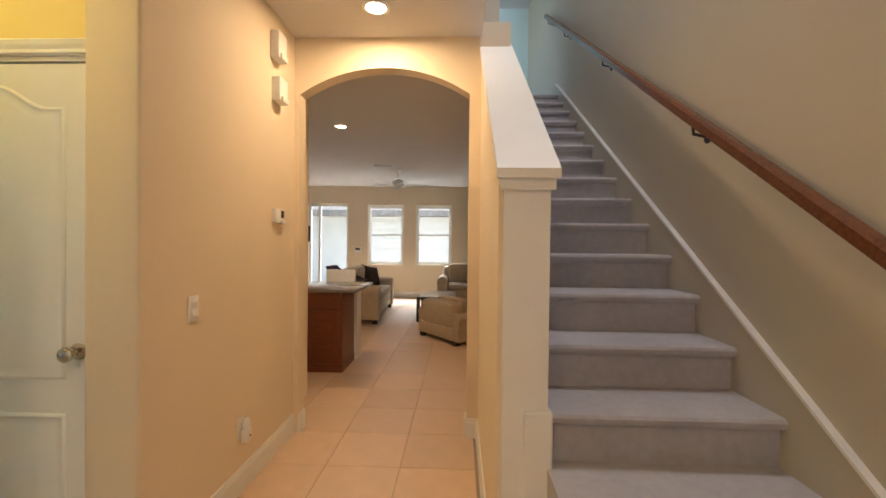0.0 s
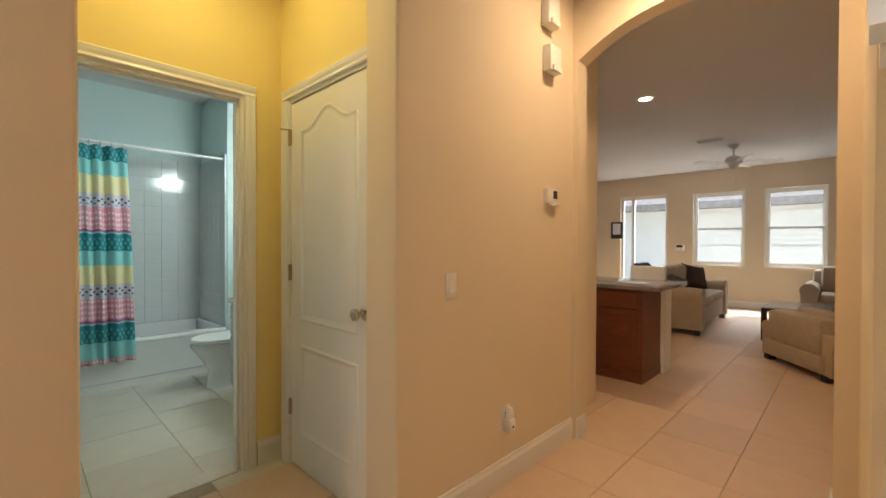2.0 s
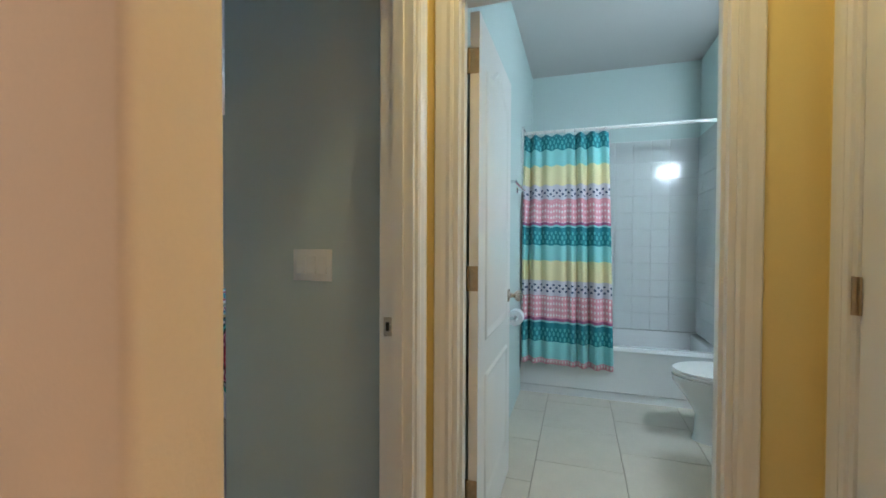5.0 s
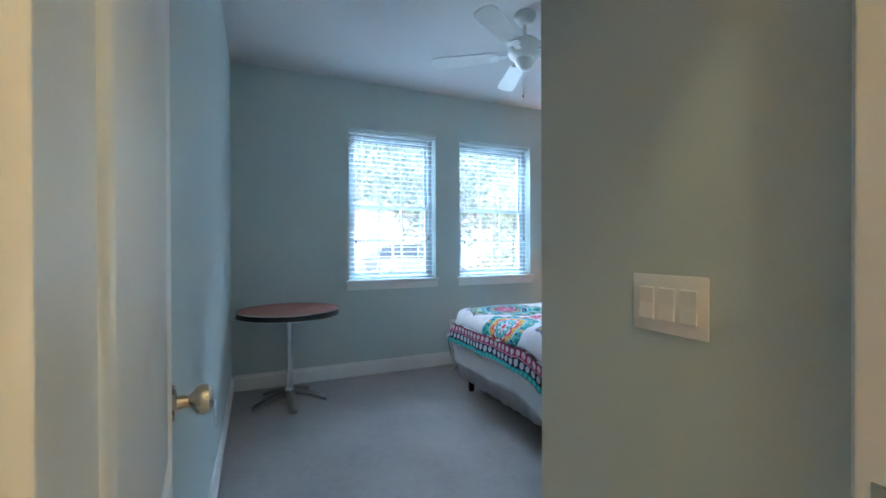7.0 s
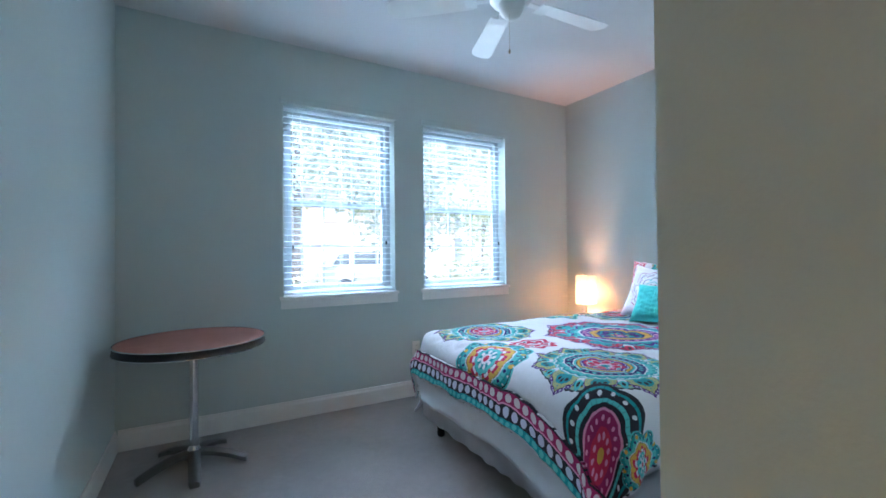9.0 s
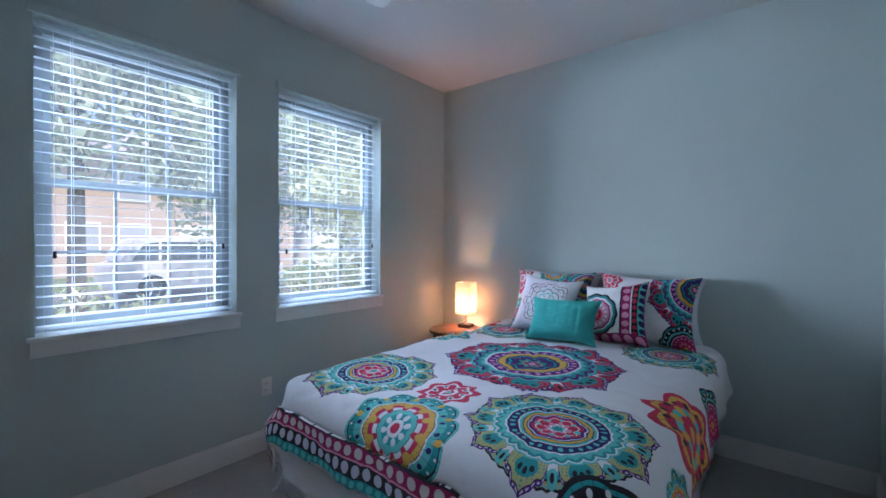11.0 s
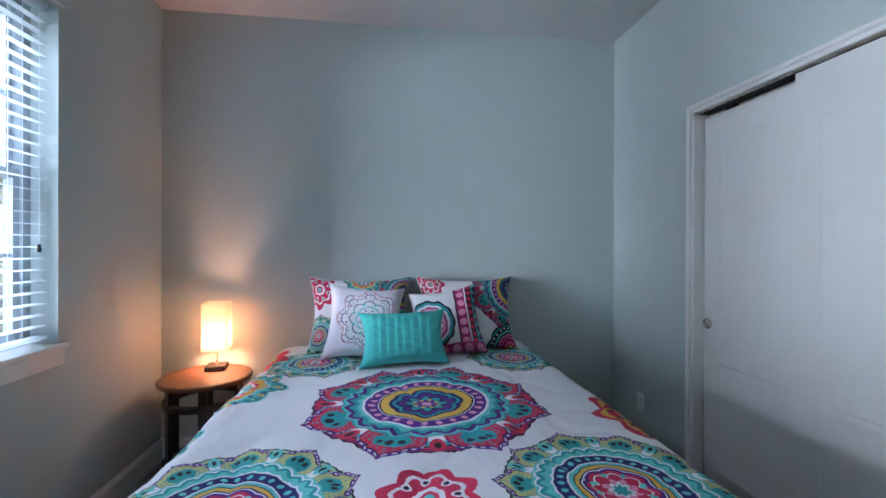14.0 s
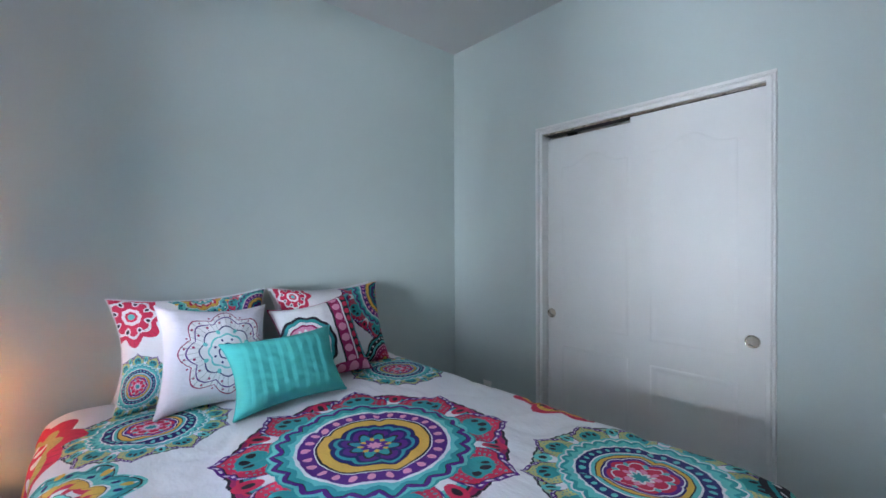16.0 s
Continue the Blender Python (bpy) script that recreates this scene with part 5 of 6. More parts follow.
def curtain_mat():
    n = Nodes("curtain_print")
    u, v, _ = n.split(n.coords("UV"))
    DT, AQ, YL, LV, PK = (0.015, 0.20, 0.24), (0.26, 0.60, 0.60), (0.76, 0.67, 0.38), (0.58, 0.55, 0.62), (0.72, 0.32, 0.38)
    stripes = []
    for base in (0.0, 0.415):
        stripes += [(base, DT), (base + 0.066, AQ), (base + 0.135, YL), (base + 0.22, LV), (base + 0.285, PK), (base + 0.385, (0.35, 0.10, 0.22)), (base + 0.395, AQ), (base + 0.405, DT)]
    stripes = [s for s in stripes if s[0] < 0.83] + [(0.835, DT), (0.90, AQ), (0.975, PK)]
    stripes = sorted({round(p, 3): c for p, c in stripes}.items())
    col = n.ramp(v, stripes, "CONSTANT")
    a = n.m("SUBTRACT", n.m("FRACT", n.m("MULTIPLY", u, 26)), 0.5)
    b = n.m("SUBTRACT", n.m("FRACT", n.m("MULTIPLY", v, 40)), 0.5)
    chk = n.m("LESS_THAN", n.m("ADD", n.m("ABSOLUTE", a), n.m("ABSOLUTE", b)), 0.36)
    inpk = n.ramp(v, [(0, (0, 0, 0)), (0.29, (1, 1, 1)), (0.383, (0, 0, 0)), (0.705, (1, 1, 1)), (0.798, (0, 0, 0)), (0.98, (1, 1, 1))], "CONSTANT")
    col = n.mix(n.m("MULTIPLY", chk, inpk), col, (0.80, 0.72, 0.74))
    indt = n.ramp(v, [(0, (0, 0, 0)), (0.008, (1, 1, 1)), (0.06, (0, 0, 0)), (0.422, (1, 1, 1)), (0.475, (0, 0, 0)), (0.84, (1, 1, 1)), (0.895, (0, 0, 0))], "CONSTANT")
    chk2 = n.m("GREATER_THAN", n.m("MULTIPLY", n.m("SINE", n.m("MULTIPLY", u, 110)), n.m("SINE", n.m("MULTIPLY", v, 150))), 0.25)
    col = n.mix(n.m("MULTIPLY", chk2, indt), col, (0.10, 0.42, 0.44))
    inlv = n.ramp(v, [(0, (0, 0, 0)), (0.235, (1, 1, 1)), (0.272, (0, 0, 0)), (0.65, (1, 1, 1)), (0.687, (0, 0, 0))], "CONSTANT")
    chk3 = n.m("GREATER_THAN", n.m("MULTIPLY", n.m("SINE", n.m("MULTIPLY", u, 75)), n.m("COSINE", n.m("MULTIPLY", v, 230))), 0.35)
    col = n.mix(n.m("MULTIPLY", chk3, inlv), col, (0.06, 0.08, 0.16))
    n.bump(n.noise(500, 1), 0.1, 0.001)
    return n.done(col, 0.8, sheen_weight=0.1)


cu = finish("shower_curtain", curtain(), curtain_mat(), "all")
tagged(cu, "shower curtain with teal, yellow, lavender and pink patterned stripes", "shower curtain")
m_ = cu.modifiers.new("thickness", "SOLIDIFY")
m_.thickness = 0.002
for k in range(9):
    bm = bmesh.new()
    lathe(bm, [(0.019, -0.002), (0.023, -0.002), (0.023, 0.002), (0.019, 0.002), (0.019, -0.002)], 20, pose(-4.15, 0.80 + k * 0.075, 2.088, 90))
    tagged(finish("curtain_ring", bm, CHROME, True), "small metal curtain ring on the rod", "curtain ring", "curtain rings")


def toilet(x, y):
    """A two-piece toilet, its bowl towards -y."""
    t = thing("toilet", "white two-piece toilet with closed lid", "toilet", pose(x, y, 0))

    def oval(rows):
        bm = bmesh.new()
        rings = []
        for cy, rx, ry, z in rows:
            rings.append([bm.verts.new((rx * math.cos(2 * math.pi * k / 28), cy + ry * math.sin(2 * math.pi * k / 28), z)) for k in range(28)])
        for a, b in zip(rings, rings[1:]):
            for k in range(28):
                bm.faces.new((a[k], a[(k + 1) % 28], b[(k + 1) % 28], b[k]))
        bm.faces.new(rings[0][::-1])
        bm.faces.new(rings[-1])
        return bm
    part("bowl", oval([(0.06, 0.11, 0.23, 0), (0.06, 0.105, 0.22, 0.03), (0.05, 0.095, 0.20, 0.16), (0.02, 0.13, 0.22, 0.25), (-0.03, 0.18, 0.25, 0.36), (-0.03, 0.185, 0.255, 0.395)]), PORC, t)
    part("seat", oval([(-0.02, 0.185, 0.25, 0.398), (-0.02, 0.192, 0.26, 0.403), (-0.02, 0.192, 0.26, 0.413), (-0.02, 0.185, 0.255, 0.418)]), PLASTIC, t)
    part("lid", oval([(-0.02, 0.185, 0.25, 0.421), (-0.02, 0.192, 0.26, 0.425), (-0.02, 0.190, 0.258, 0.435), (-0.02, 0.17, 0.24, 0.443)]), PLASTIC, t)
    part("tank", boxed(-0.22, 0.22, 0.25, 0.43, 0.40, 0.74, bev=0.025), PORC, t)
    part("tank_lid", boxed(-0.23, 0.23, 0.24, 0.435, 0.742, 0.78, bev=0.01), PORC, t)
    part("flush_handle", rodded((-0.17, 0.24, 0.69), (-0.11, 0.225, 0.685), 0.007), CHROME, t)
    return t


toilet(-3.60, 2.06)
va = thing("vanity", "grey bathroom vanity with drawers and white top", "vanity", pose(-3.16, 1.93, 0))
part("body", boxed(0.0, 0.95, 0.02, 0.60, 0.12, 0.78, bev=0.003), GREY, va, smooth=False)
part("top", boxed(-0.02, 0.97, 0.0, 0.62, 0.78, 0.815, bev=0.006), PORC, va, "white vanity top")
for k, (z0, z1) in enumerate(((0.65, 0.765), (0.53, 0.64), (0.34, 0.52), (0.15, 0.33))):
    d = part("drawer", boxed(0.02, 0.30, 0.004, 0.022, z0, z1, bev=0.004), GREY, va, smooth=False)
    part("handle", rodded((0.11, -0.012, (z0 + z1) / 2), (0.21, -0.012, (z0 + z1) / 2), 0.005), CHROME, d, "chrome drawer handle")
d = part("cabinet_door", boxed(0.32, 0.93, 0.004, 0.022, 0.15, 0.765, bev=0.004), GREY, va, smooth=False)
for x in (0.03, 0.92):
    for y in (0.05, 0.56):
        part("leg", boxed(x - 0.022, x + 0.022, y - 0.022, y + 0.022, 0, 0.12, bev=0.003), GREY, va, smooth=False)


def holder(z, kind):
    h = thing("towel_bar" if kind == "bar" else "paper_holder", "chrome towel bar on the bathroom wall" if kind == "bar" else "chrome toilet paper holder with a white roll", "towel bar" if kind == "bar" else "paper holder", pose(-3.36, 0.77, z))
    for x in ((-0.45, 0.0) if kind == "bar" else (-0.14, 0.0)):
        part("post", lathed([(0.025, 0), (0.025, 0.006), (0.010, 0.012), (0.010, 0.055), (0.016, 0.06), (0.001, 0.068)], 16, pose(x, 0, 0, -90)), CHROME, h)
    part("bar", rodded((-0.45 if kind == "bar" else -0.14, 0.052, 0), (0.0, 0.052, 0), 0.008), CHROME, h)
    if kind != "bar":
        part("paper_roll", lathed([(0.018, 0), (0.05, 0.001), (0.05, 0.10), (0.018, 0.101), (0.018, 0)], 28, pose(-0.12, 0.055, 0, 0, 90)), SHEET, h, "white paper roll")


holder(1.60, "bar")
holder(0.72, "paper")

# ---------- hall fittings ----------
rocker_plate("light_switch", 1, "white single rocker switch on the hallway wall", pose(-0.905, 2.11, 1.065, 0, 0, -90))
for y, z, h in ((2.92, 2.60, 0.17), (2.94, 2.33, 0.15)):
    c = thing("door_chime", "white plastic chime box high on the hallway wall", "chime", pose(-0.905, y, z))
    part("cover", boxed(0.0, 0.055, -0.06, 0.06, -h / 2, h / 2, bev=0.006), PLASTIC, c)
    part("lip", boxed(0.055, 0.07, -0.045, 0.045, -h / 2 - 0.004, -h / 2 + 0.03, bev=0.004), PLASTIC, c)
th_ = thing("thermostat", "white wall thermostat with a dark display", "thermostat", pose(-0.905, 2.96, 1.535))
part("case", boxed(0.0, 0.028, -0.06, 0.06, -0.045, 0.045, bev=0.004), PLASTIC, th_)
part("display", boxed(0.028, 0.0295, 0.005, 0.05, -0.012, 0.036), DARK, th_, "dark display")
part("lower_tab", boxed(0.0, 0.035, 0.0, 0.07, -0.05, -0.03, bev=0.003), PLASTIC, th_)
outlet(pose(-0.905, 2.53, 0.35, 0, 0, -90), "white outlet on the hallway wall")
pf = thing("plug_in_freshener", "white plug-in air freshener in the hallway outlet", "air freshener", pose(-0.897, 2.53, 0.35))
part("body", boxed(0.0, 0.045, -0.026, 0.026, -0.075, 0.0, bev=0.012), PLASTIC, pf)
part("cap", lathed([(0.018, 0), (0.022, 0.02), (0.016, 0.05), (0.006, 0.058)], 20, pose(0.024, 0, 0.0)), PLASTIC, pf)
part("vent", lathed([(0.007, 0), (0.006, 0.002)], 12, pose(0.045, 0, -0.04, 0, 90)), DARK, pf)


def downlight(x, y):
    d = thing("recessed_light", "white recessed ceiling light, lit", "ceiling light", pose(x, y, H), "recessed lights")
    part("trim_ring", lathed([(0.062, -0.001), (0.085, -0.001), (0.088, -0.006), (0.064, -0.010), (0.062, -0.001)], 36), WHITE, d)
    part("lens", lathed([(0.001, -0.004), (0.061, -0.005), (0.061, -0.002), (0.001, -0.002)], 36), LENS, d, "glowing lens")


downlight(-0.25, 2.87)
downlight(-1.21, 5.47)

# ---------- living room ----------
GRAN = surf("speckled_granite", (0.22, 0.20, 0.19), 0.12, scale=60, vary=0.5, fine=300, bump=0.0)
SOFA = surf("taupe_upholstery", (0.46, 0.37, 0.27), 0.9, scale=12, vary=0.1, fine=600, bump=0.3, dist=0.001)
BROWN = surf("dark_brown_fabric", (0.05, 0.03, 0.022), 0.9, scale=12, vary=0.2, fine=600, bump=0.3, dist=0.001)
THROW = surf("grey_throw", (0.20, 0.19, 0.22), 0.95, scale=12, vary=0.2, fine=500, bump=0.4, dist=0.002)
isl = thing("kitchen_island", "cherry wood kitchen island end with framed panel and white side", "kitchen island")
part("body", boxed(-2.6, -0.945, 4.66, 5.16, 0.09, 0.845, bev=0.003), CHERRY, isl, smooth=False)
part("plinth", boxed(-2.58, -0.94, 4.653, 5.16, 0.0, 0.088), CHERRY, isl, smooth=False)
part("drawer_front", boxed(-1.34, -0.99, 4.642, 4.66, 0.67, 0.82, bev=0.004), CHERRY, isl, smooth=False)
dr = part("cabinet_door", boxed(-1.34, -0.99, 4.642, 4.66, 0.13, 0.65, bev=0.004), CHERRY, isl, smooth=False)
part("raised_panel", boxed(-1.29, -1.04, 4.636, 4.644, 0.18, 0.60, bev=0.004), CHERRY, dr, smooth=False)
part("knee_panel", boxed(-2.6, -0.915, 5.162, 5.39, 0.0, 0.845, bev=0.003), WHITE, isl, "white painted back panel", smooth=False)
ct = thing("countertop", "dark speckled granite countertop with a polished edge", "countertop")
part("slab", boxed(-2.65, -0.79, 4.61, 5.47, 0.846, 0.884, bev=0.008), GRAN, ct)
bk = thing("bar_stool", "cream padded bar stool tucked behind the counter", "stool", pose(-1.35, 5.90, 0))
part("backrest", boxed(-0.20, 0.20, 0.10, 0.16, 0.70, 1.0, bev=0.02), SHEET, bk)
part("seat", boxed(-0.20, 0.20, -0.2, 0.18, 0.62, 0.69, bev=0.02), SHEET, bk)
for x in (-0.17, 0.17):
    for y in (-0.17, 0.14):
        part("leg", boxed(x - 0.018, x + 0.018, y - 0.018, y + 0.018, 0, 0.62), DARKW, bk, smooth=False)


def sofa(name, w, label, m, seats, depth=0.92, cat="sofa"):
    """A rolled-arm sofa; local x across, front towards -y."""
    s = thing(name, label, cat, m)
    part("base", boxed(-w / 2 + 0.1, w / 2 - 0.1, -depth / 2 + 0.04, depth / 2, 0.10, 0.36, bev=0.02), SOFA, s)
    part("backrest", boxed(-w / 2 + 0.12, w / 2 - 0.12, depth / 2 - 0.24, depth / 2, 0.3, 0.86, bev=0.08), SOFA, s)
    for sx in (-1, 1):
        bm = bmesh.new()
        pr = [(sx * (w / 2 - 0.02), 0.08)] + [(sx * (w / 2 - 0.115) + sx * 0.12 * math.cos(math.radians(t)), 0.53 + 0.12 * math.sin(math.radians(t))) for t in range(-30, 211, 16)] + [(sx * (w / 2 - 0.2), 0.08)]
        prism(bm, pr, "y", -depth / 2, depth / 2 - 0.04)
        part("arm", bm, SOFA, s)
    iw = (w - 0.46) / seats
    for k in range(seats):
        x0 = -w / 2 + 0.23 + k * iw
        part("seat_cushion", boxed(x0 + 0.004, x0 + iw - 0.004, -depth / 2 + 0.02, depth / 2 - 0.22, 0.36, 0.50, bev=0.05), SOFA, s)
        part("back_cushion", boxed(x0 + 0.004, x0 + iw - 0.004, depth / 2 - 0.40, depth / 2 - 0.20, 0.48, 0.92, bev=0.08), SOFA, s)
    for x in (-w / 2 + 0.1, w / 2 - 0.1):
        for y in (-depth / 2 + 0.07, depth / 2 - 0.07):
            part("foot", boxed(x - 0.04, x + 0.04, y - 0.04, y + 0.04, 0, 0.09, bev=0.004), DARKW, s, smooth=False)
    return s


sofa("sofa", 2.1, "taupe rolled-arm sofa with loose cushions", pose(-1.56, 8.28, 0, 0, 0, 92), 2)
sofa("armchair", 1.0, "taupe rolled-arm armchair seen from behind", pose(0.32, 6.5, 0, 0, 0, 128) @ Matrix.Diagonal((1, 1, 0.66, 1)), 1, 0.95, "armchair")
sofa("loveseat", 1.5, "taupe loveseat near the living room wall", pose(0.55, 9.9, 0, 0, 0, 0), 2)
pillow("sofa_cushion", 0.48, 0.44, 0.16, BROWN, "dark brown cushion on the sofa", pose(-1.55, 8.95, 0.70, -22, 10, 60))
bm = bmesh.new()
g = []
for i in range(19):
    row = []
    for j in range(7):
        t = i / 18
        y = 7.25 + j * 0.09
        x = -1.72 - 0.3 * math.sin(t * 3.1) + 0.55 * (t - 0.3)
        z = 0.97 - 0.45 * max(0, t - 0.45) - 0.5 * max(0, 0.25 - t) + 0.01 * math.sin(j * 2 + i)
        row.append(bm.verts.new((x, y, z)))
    g.append(row)
for i in range(18):
    for j in range(6):
        bm.faces.new((g[i][j], g[i + 1][j], g[i + 1][j + 1], g[i][j + 1]))
bmesh.ops.solidify(bm, geom=bm.faces[:], thickness=0.012)
tagged(finish("throw_blanket", bm, THROW, "all"), "grey throw blanket over the sofa back", "blanket")
cf = thing("coffee_table", "black coffee table with a pale glossy top", "coffee table", pose(-0.12, 8.1, 0))
part("top_frame", boxed(-0.34, 0.34, -0.5, 0.5, 0.39, 0.43, bev=0.004), DARKW, cf, smooth=False)
part("top", boxed(-0.29, 0.29, -0.45, 0.45, 0.431, 0.437), surf("pale_glass", (0.5, 0.52, 0.55), 0.08, scale=5, vary=0.05, bump=0.0), cf, "pale glass inset", smooth=False)
part("shelf", boxed(-0.30, 0.30, -0.46, 0.46, 0.13, 0.15), DARKW, cf, smooth=False)
for x in (-0.31, 0.31):
    for y in (-0.47, 0.47):
        part("leg", boxed(x - 0.03, x + 0.03, y - 0.03, y + 0.03, 0, 0.39, bev=0.003), DARKW, cf, smooth=False)
vt = thing("ceiling_vent", "white slatted ceiling air vent", "vent", pose(-1.15, 8.0, H))
part("frame", boxed(-0.19, 0.19, -0.10, 0.10, -0.012, -0.001, bev=0.003), WHITE, vt, smooth=False)
for k in range(6):
    part("slat", boxed(-0.165, 0.165, -0.075 + k * 0.028, -0.060 + k * 0.028, -0.018, -0.010), GREY, vt, smooth=False)
pc = thing("picture_frame", "small dark framed picture on the living room wall", "picture", pose(-3.68, 10.93, 1.62))
part("frame", boxed(-0.14, 0.14, -0.025, -0.001, -0.22, 0.18, bev=0.004), DARKW, pc, smooth=False)
part("mat_board", boxed(-0.09, 0.09, -0.028, -0.024, -0.12, 0.14), SHEET, pc, smooth=False)
ap = thing("alarm_panel", "white alarm keypad on the living room wall", "keypad", pose(-2.31, 10.93, 1.20))
part("case", boxed(-0.09, 0.09, -0.03, -0.001, -0.07, 0.07, bev=0.006), PLASTIC, ap)
part("display", boxed(-0.06, 0.06, -0.032, -0.029, 0.0, 0.05), DARK, ap)

# ---------- outdoors ----------
GRASS = surf("lawn", (0.13, 0.18, 0.08), 0.95, scale=3, vary=0.35, fine=80, bump=0.8, dist=0.03)
ROADM = surf("asphalt", (0.16, 0.16, 0.16), 0.9, scale=2, vary=0.15, fine=200, bump=0.4, dist=0.004)
CONC = surf("concrete", (0.45, 0.43, 0.40), 0.85, scale=2, vary=0.12, fine=120, bump=0.2)
STUCCO = surf("beige_stucco", (0.52, 0.40, 0.29), 0.9, scale=1.5, vary=0.08, fine=80, bump=0.4, dist=0.004)
WSTUC = surf("white_stucco", (0.78, 0.78, 0.76), 0.9, scale=1.5, vary=0.05, fine=80, bump=0.3, dist=0.004)
ROOF = surf("grey_shingle", (0.34, 0.32, 0.31), 0.9, scale=6, vary=0.3, fine=60, bump=0.5, dist=0.01)
BARK = surf("bark", (0.14, 0.10, 0.07), 0.95, scale=12, vary=0.4, fine=60, bump=0.9, dist=0.02)
CARP = surf("white_car_paint", (0.75, 0.76, 0.78), 0.2, scale=2, vary=0.02, bump=0.0)
# house panes; pale sky reflection and curtains are put into the base colour
PALEG = surf("sky_pale_glass", (0.42, 0.45, 0.47), 0.1, scale=2, vary=0.05, bump=0.0)
CARG = surf("tinted_glass", (0.10, 0.12, 0.14), 0.05, scale=2, vary=0.02, bump=0.0)
solid("ground", boxed(-150, 150, -160, 160, -0.45, -0.25), GRASS, "green lawn reaching the horizon", "ground")
solid("road", boxed(-100, 100, -17.5, -10.5, -0.25, -0.235), ROADM, "grey asphalt street", "road")
solid("pavement", boxed(-100, 100, -9.6, -8.2, -0.25, -0.18), CONC, "pale concrete pavement", "pavement")
solid("kerb", boxed(-100, 100, -10.5, -10.3, -0.25, -0.10), CONC, "concrete kerb", "kerb")
solid("patio", boxed(-8, 6, 11.1, 14.6, -0.25, -0.02), CONC, "pale concrete patio", "patio")


def leaf_mat(name, a, b):
    n = Nodes(name)
    geo = n.t.nodes.new("ShaderNodeNewGeometry")
    col = n.ramp(geo.outputs["Random Per Island"], [(0.0, a), (0.6, b), (1.0, tint(b, 1.6))])
    return n.done(col, 0.6)


LEAF = leaf_mat("tree_leaves", (0.16, 0.20, 0.11), (0.36, 0.38, 0.25))
LEAFY = leaf_mat("shrub_leaves", (0.20, 0.22, 0.12), (0.42, 0.40, 0.24))


def leaves(blobs, count, size, rng):
    vs, fs = [], []
    tot = sum(b[3] ** 2 for b in blobs)
    for bx, by, bz, br in blobs:
        for _ in range(int(count * br * br / tot)):
            d = Vector((rng.gauss(0, 1), rng.gauss(0, 1), rng.gauss(0, 0.8)))
            d.normalize()
            p = Vector((bx, by, bz)) + d * br * rng.uniform(0.45, 1.05)
            a = Vector((rng.gauss(0, 1), rng.gauss(0, 1), rng.gauss(0, 1))).normalized()
            b = a.orthogonal().normalized()
            s = size * rng.uniform(0.6, 1.4)
            k = len(vs)
            vs += [p - a * s, p + b * s * 0.45, p + a * s, p - b * s * 0.45]
            fs.append((k, k + 1, k + 2, k + 3))
    return vs, fs


def tree(name, x, y, h, r, label, seed, count=5000, size=0.11, mat=LEAF, trunk=0.13):
    rng = random.Random(seed)
    t = thing(name, label, "tree" if trunk > 0.05 else "shrub", pose(x, y, -0.26))
    bm = bmesh.new()
    th = h * 0.45
    lathe(bm, [(trunk * 1.3, 0), (trunk, th * 0.2), (trunk * 0.8, th), (trunk * 0.3, h * 0.8)], 10)
    blobs = []
    for k in range(11):
        a = rng.uniform(0, 6.28)
        rr = rng.uniform(0.2, 0.8) * r
        z = rng.uniform(0.42, 0.95) * h
        rod(bm, (0, 0, z * 0.75), (rr * math.cos(a), rr * math.sin(a), z), trunk * 0.28, 6)
        blobs.append((rr * math.cos(a), rr * math.sin(a), z, rng.uniform(0.3, 0.55) * r))
    part("trunk", bm, BARK, t)
    vs, fs = leaves(blobs, count, size, rng)
    me = bpy.data.meshes.new("crown")
    me.from_pydata(vs, [], fs)
    me.materials.append(mat)
    c = new("crown", me)
    c.parent = t


tree("street_tree", -5.2, -8.4, 6.4, 2.7, "leafy street tree with a broad crown", 3, 14000, 0.10)
tree("street_tree", -3.3, -9.6, 7.2, 2.6, "leafy street tree with a broad crown", 4, 12000, 0.10)
tree("street_tree", -8.6, -8.6, 6.0, 2.4, "leafy street tree with a broad crown", 5, 12000, 0.10)
tree("street_tree", -1.6, -10.5, 7.0, 2.7, "leafy street tree with a broad crown", 8, 8000)
tree("street_tree", -14.5, -11.0, 7.0, 2.8, "leafy street tree with a broad crown", 9, 8000)
tree("street_tree", 3.5, -20.0, 8.0, 3.2, "tall tree behind the street", 11, 6000, 0.16)
tree("garden_shrub", -5.05, -4.9, 2.5, 0.85, "yellow-green shrub with large leaves by the window", 21, 2400, 0.055, LEAFY, 0.03)
tree("garden_shrub", -6.6, -6.0, 2.9, 1.1, "yellow-green shrub with large leaves by the window", 22, 1300, 0.06, LEAFY, 0.03)
for k, x in enumerate((-2.2, -3.0, -3.9, -4.6, -5.4)):
    tree("hedge_shrub", x, -4.6, 1.15, 0.5, "low clipped shrub under the window", 30 + k, 900, 0.05, LEAFY, 0.015)


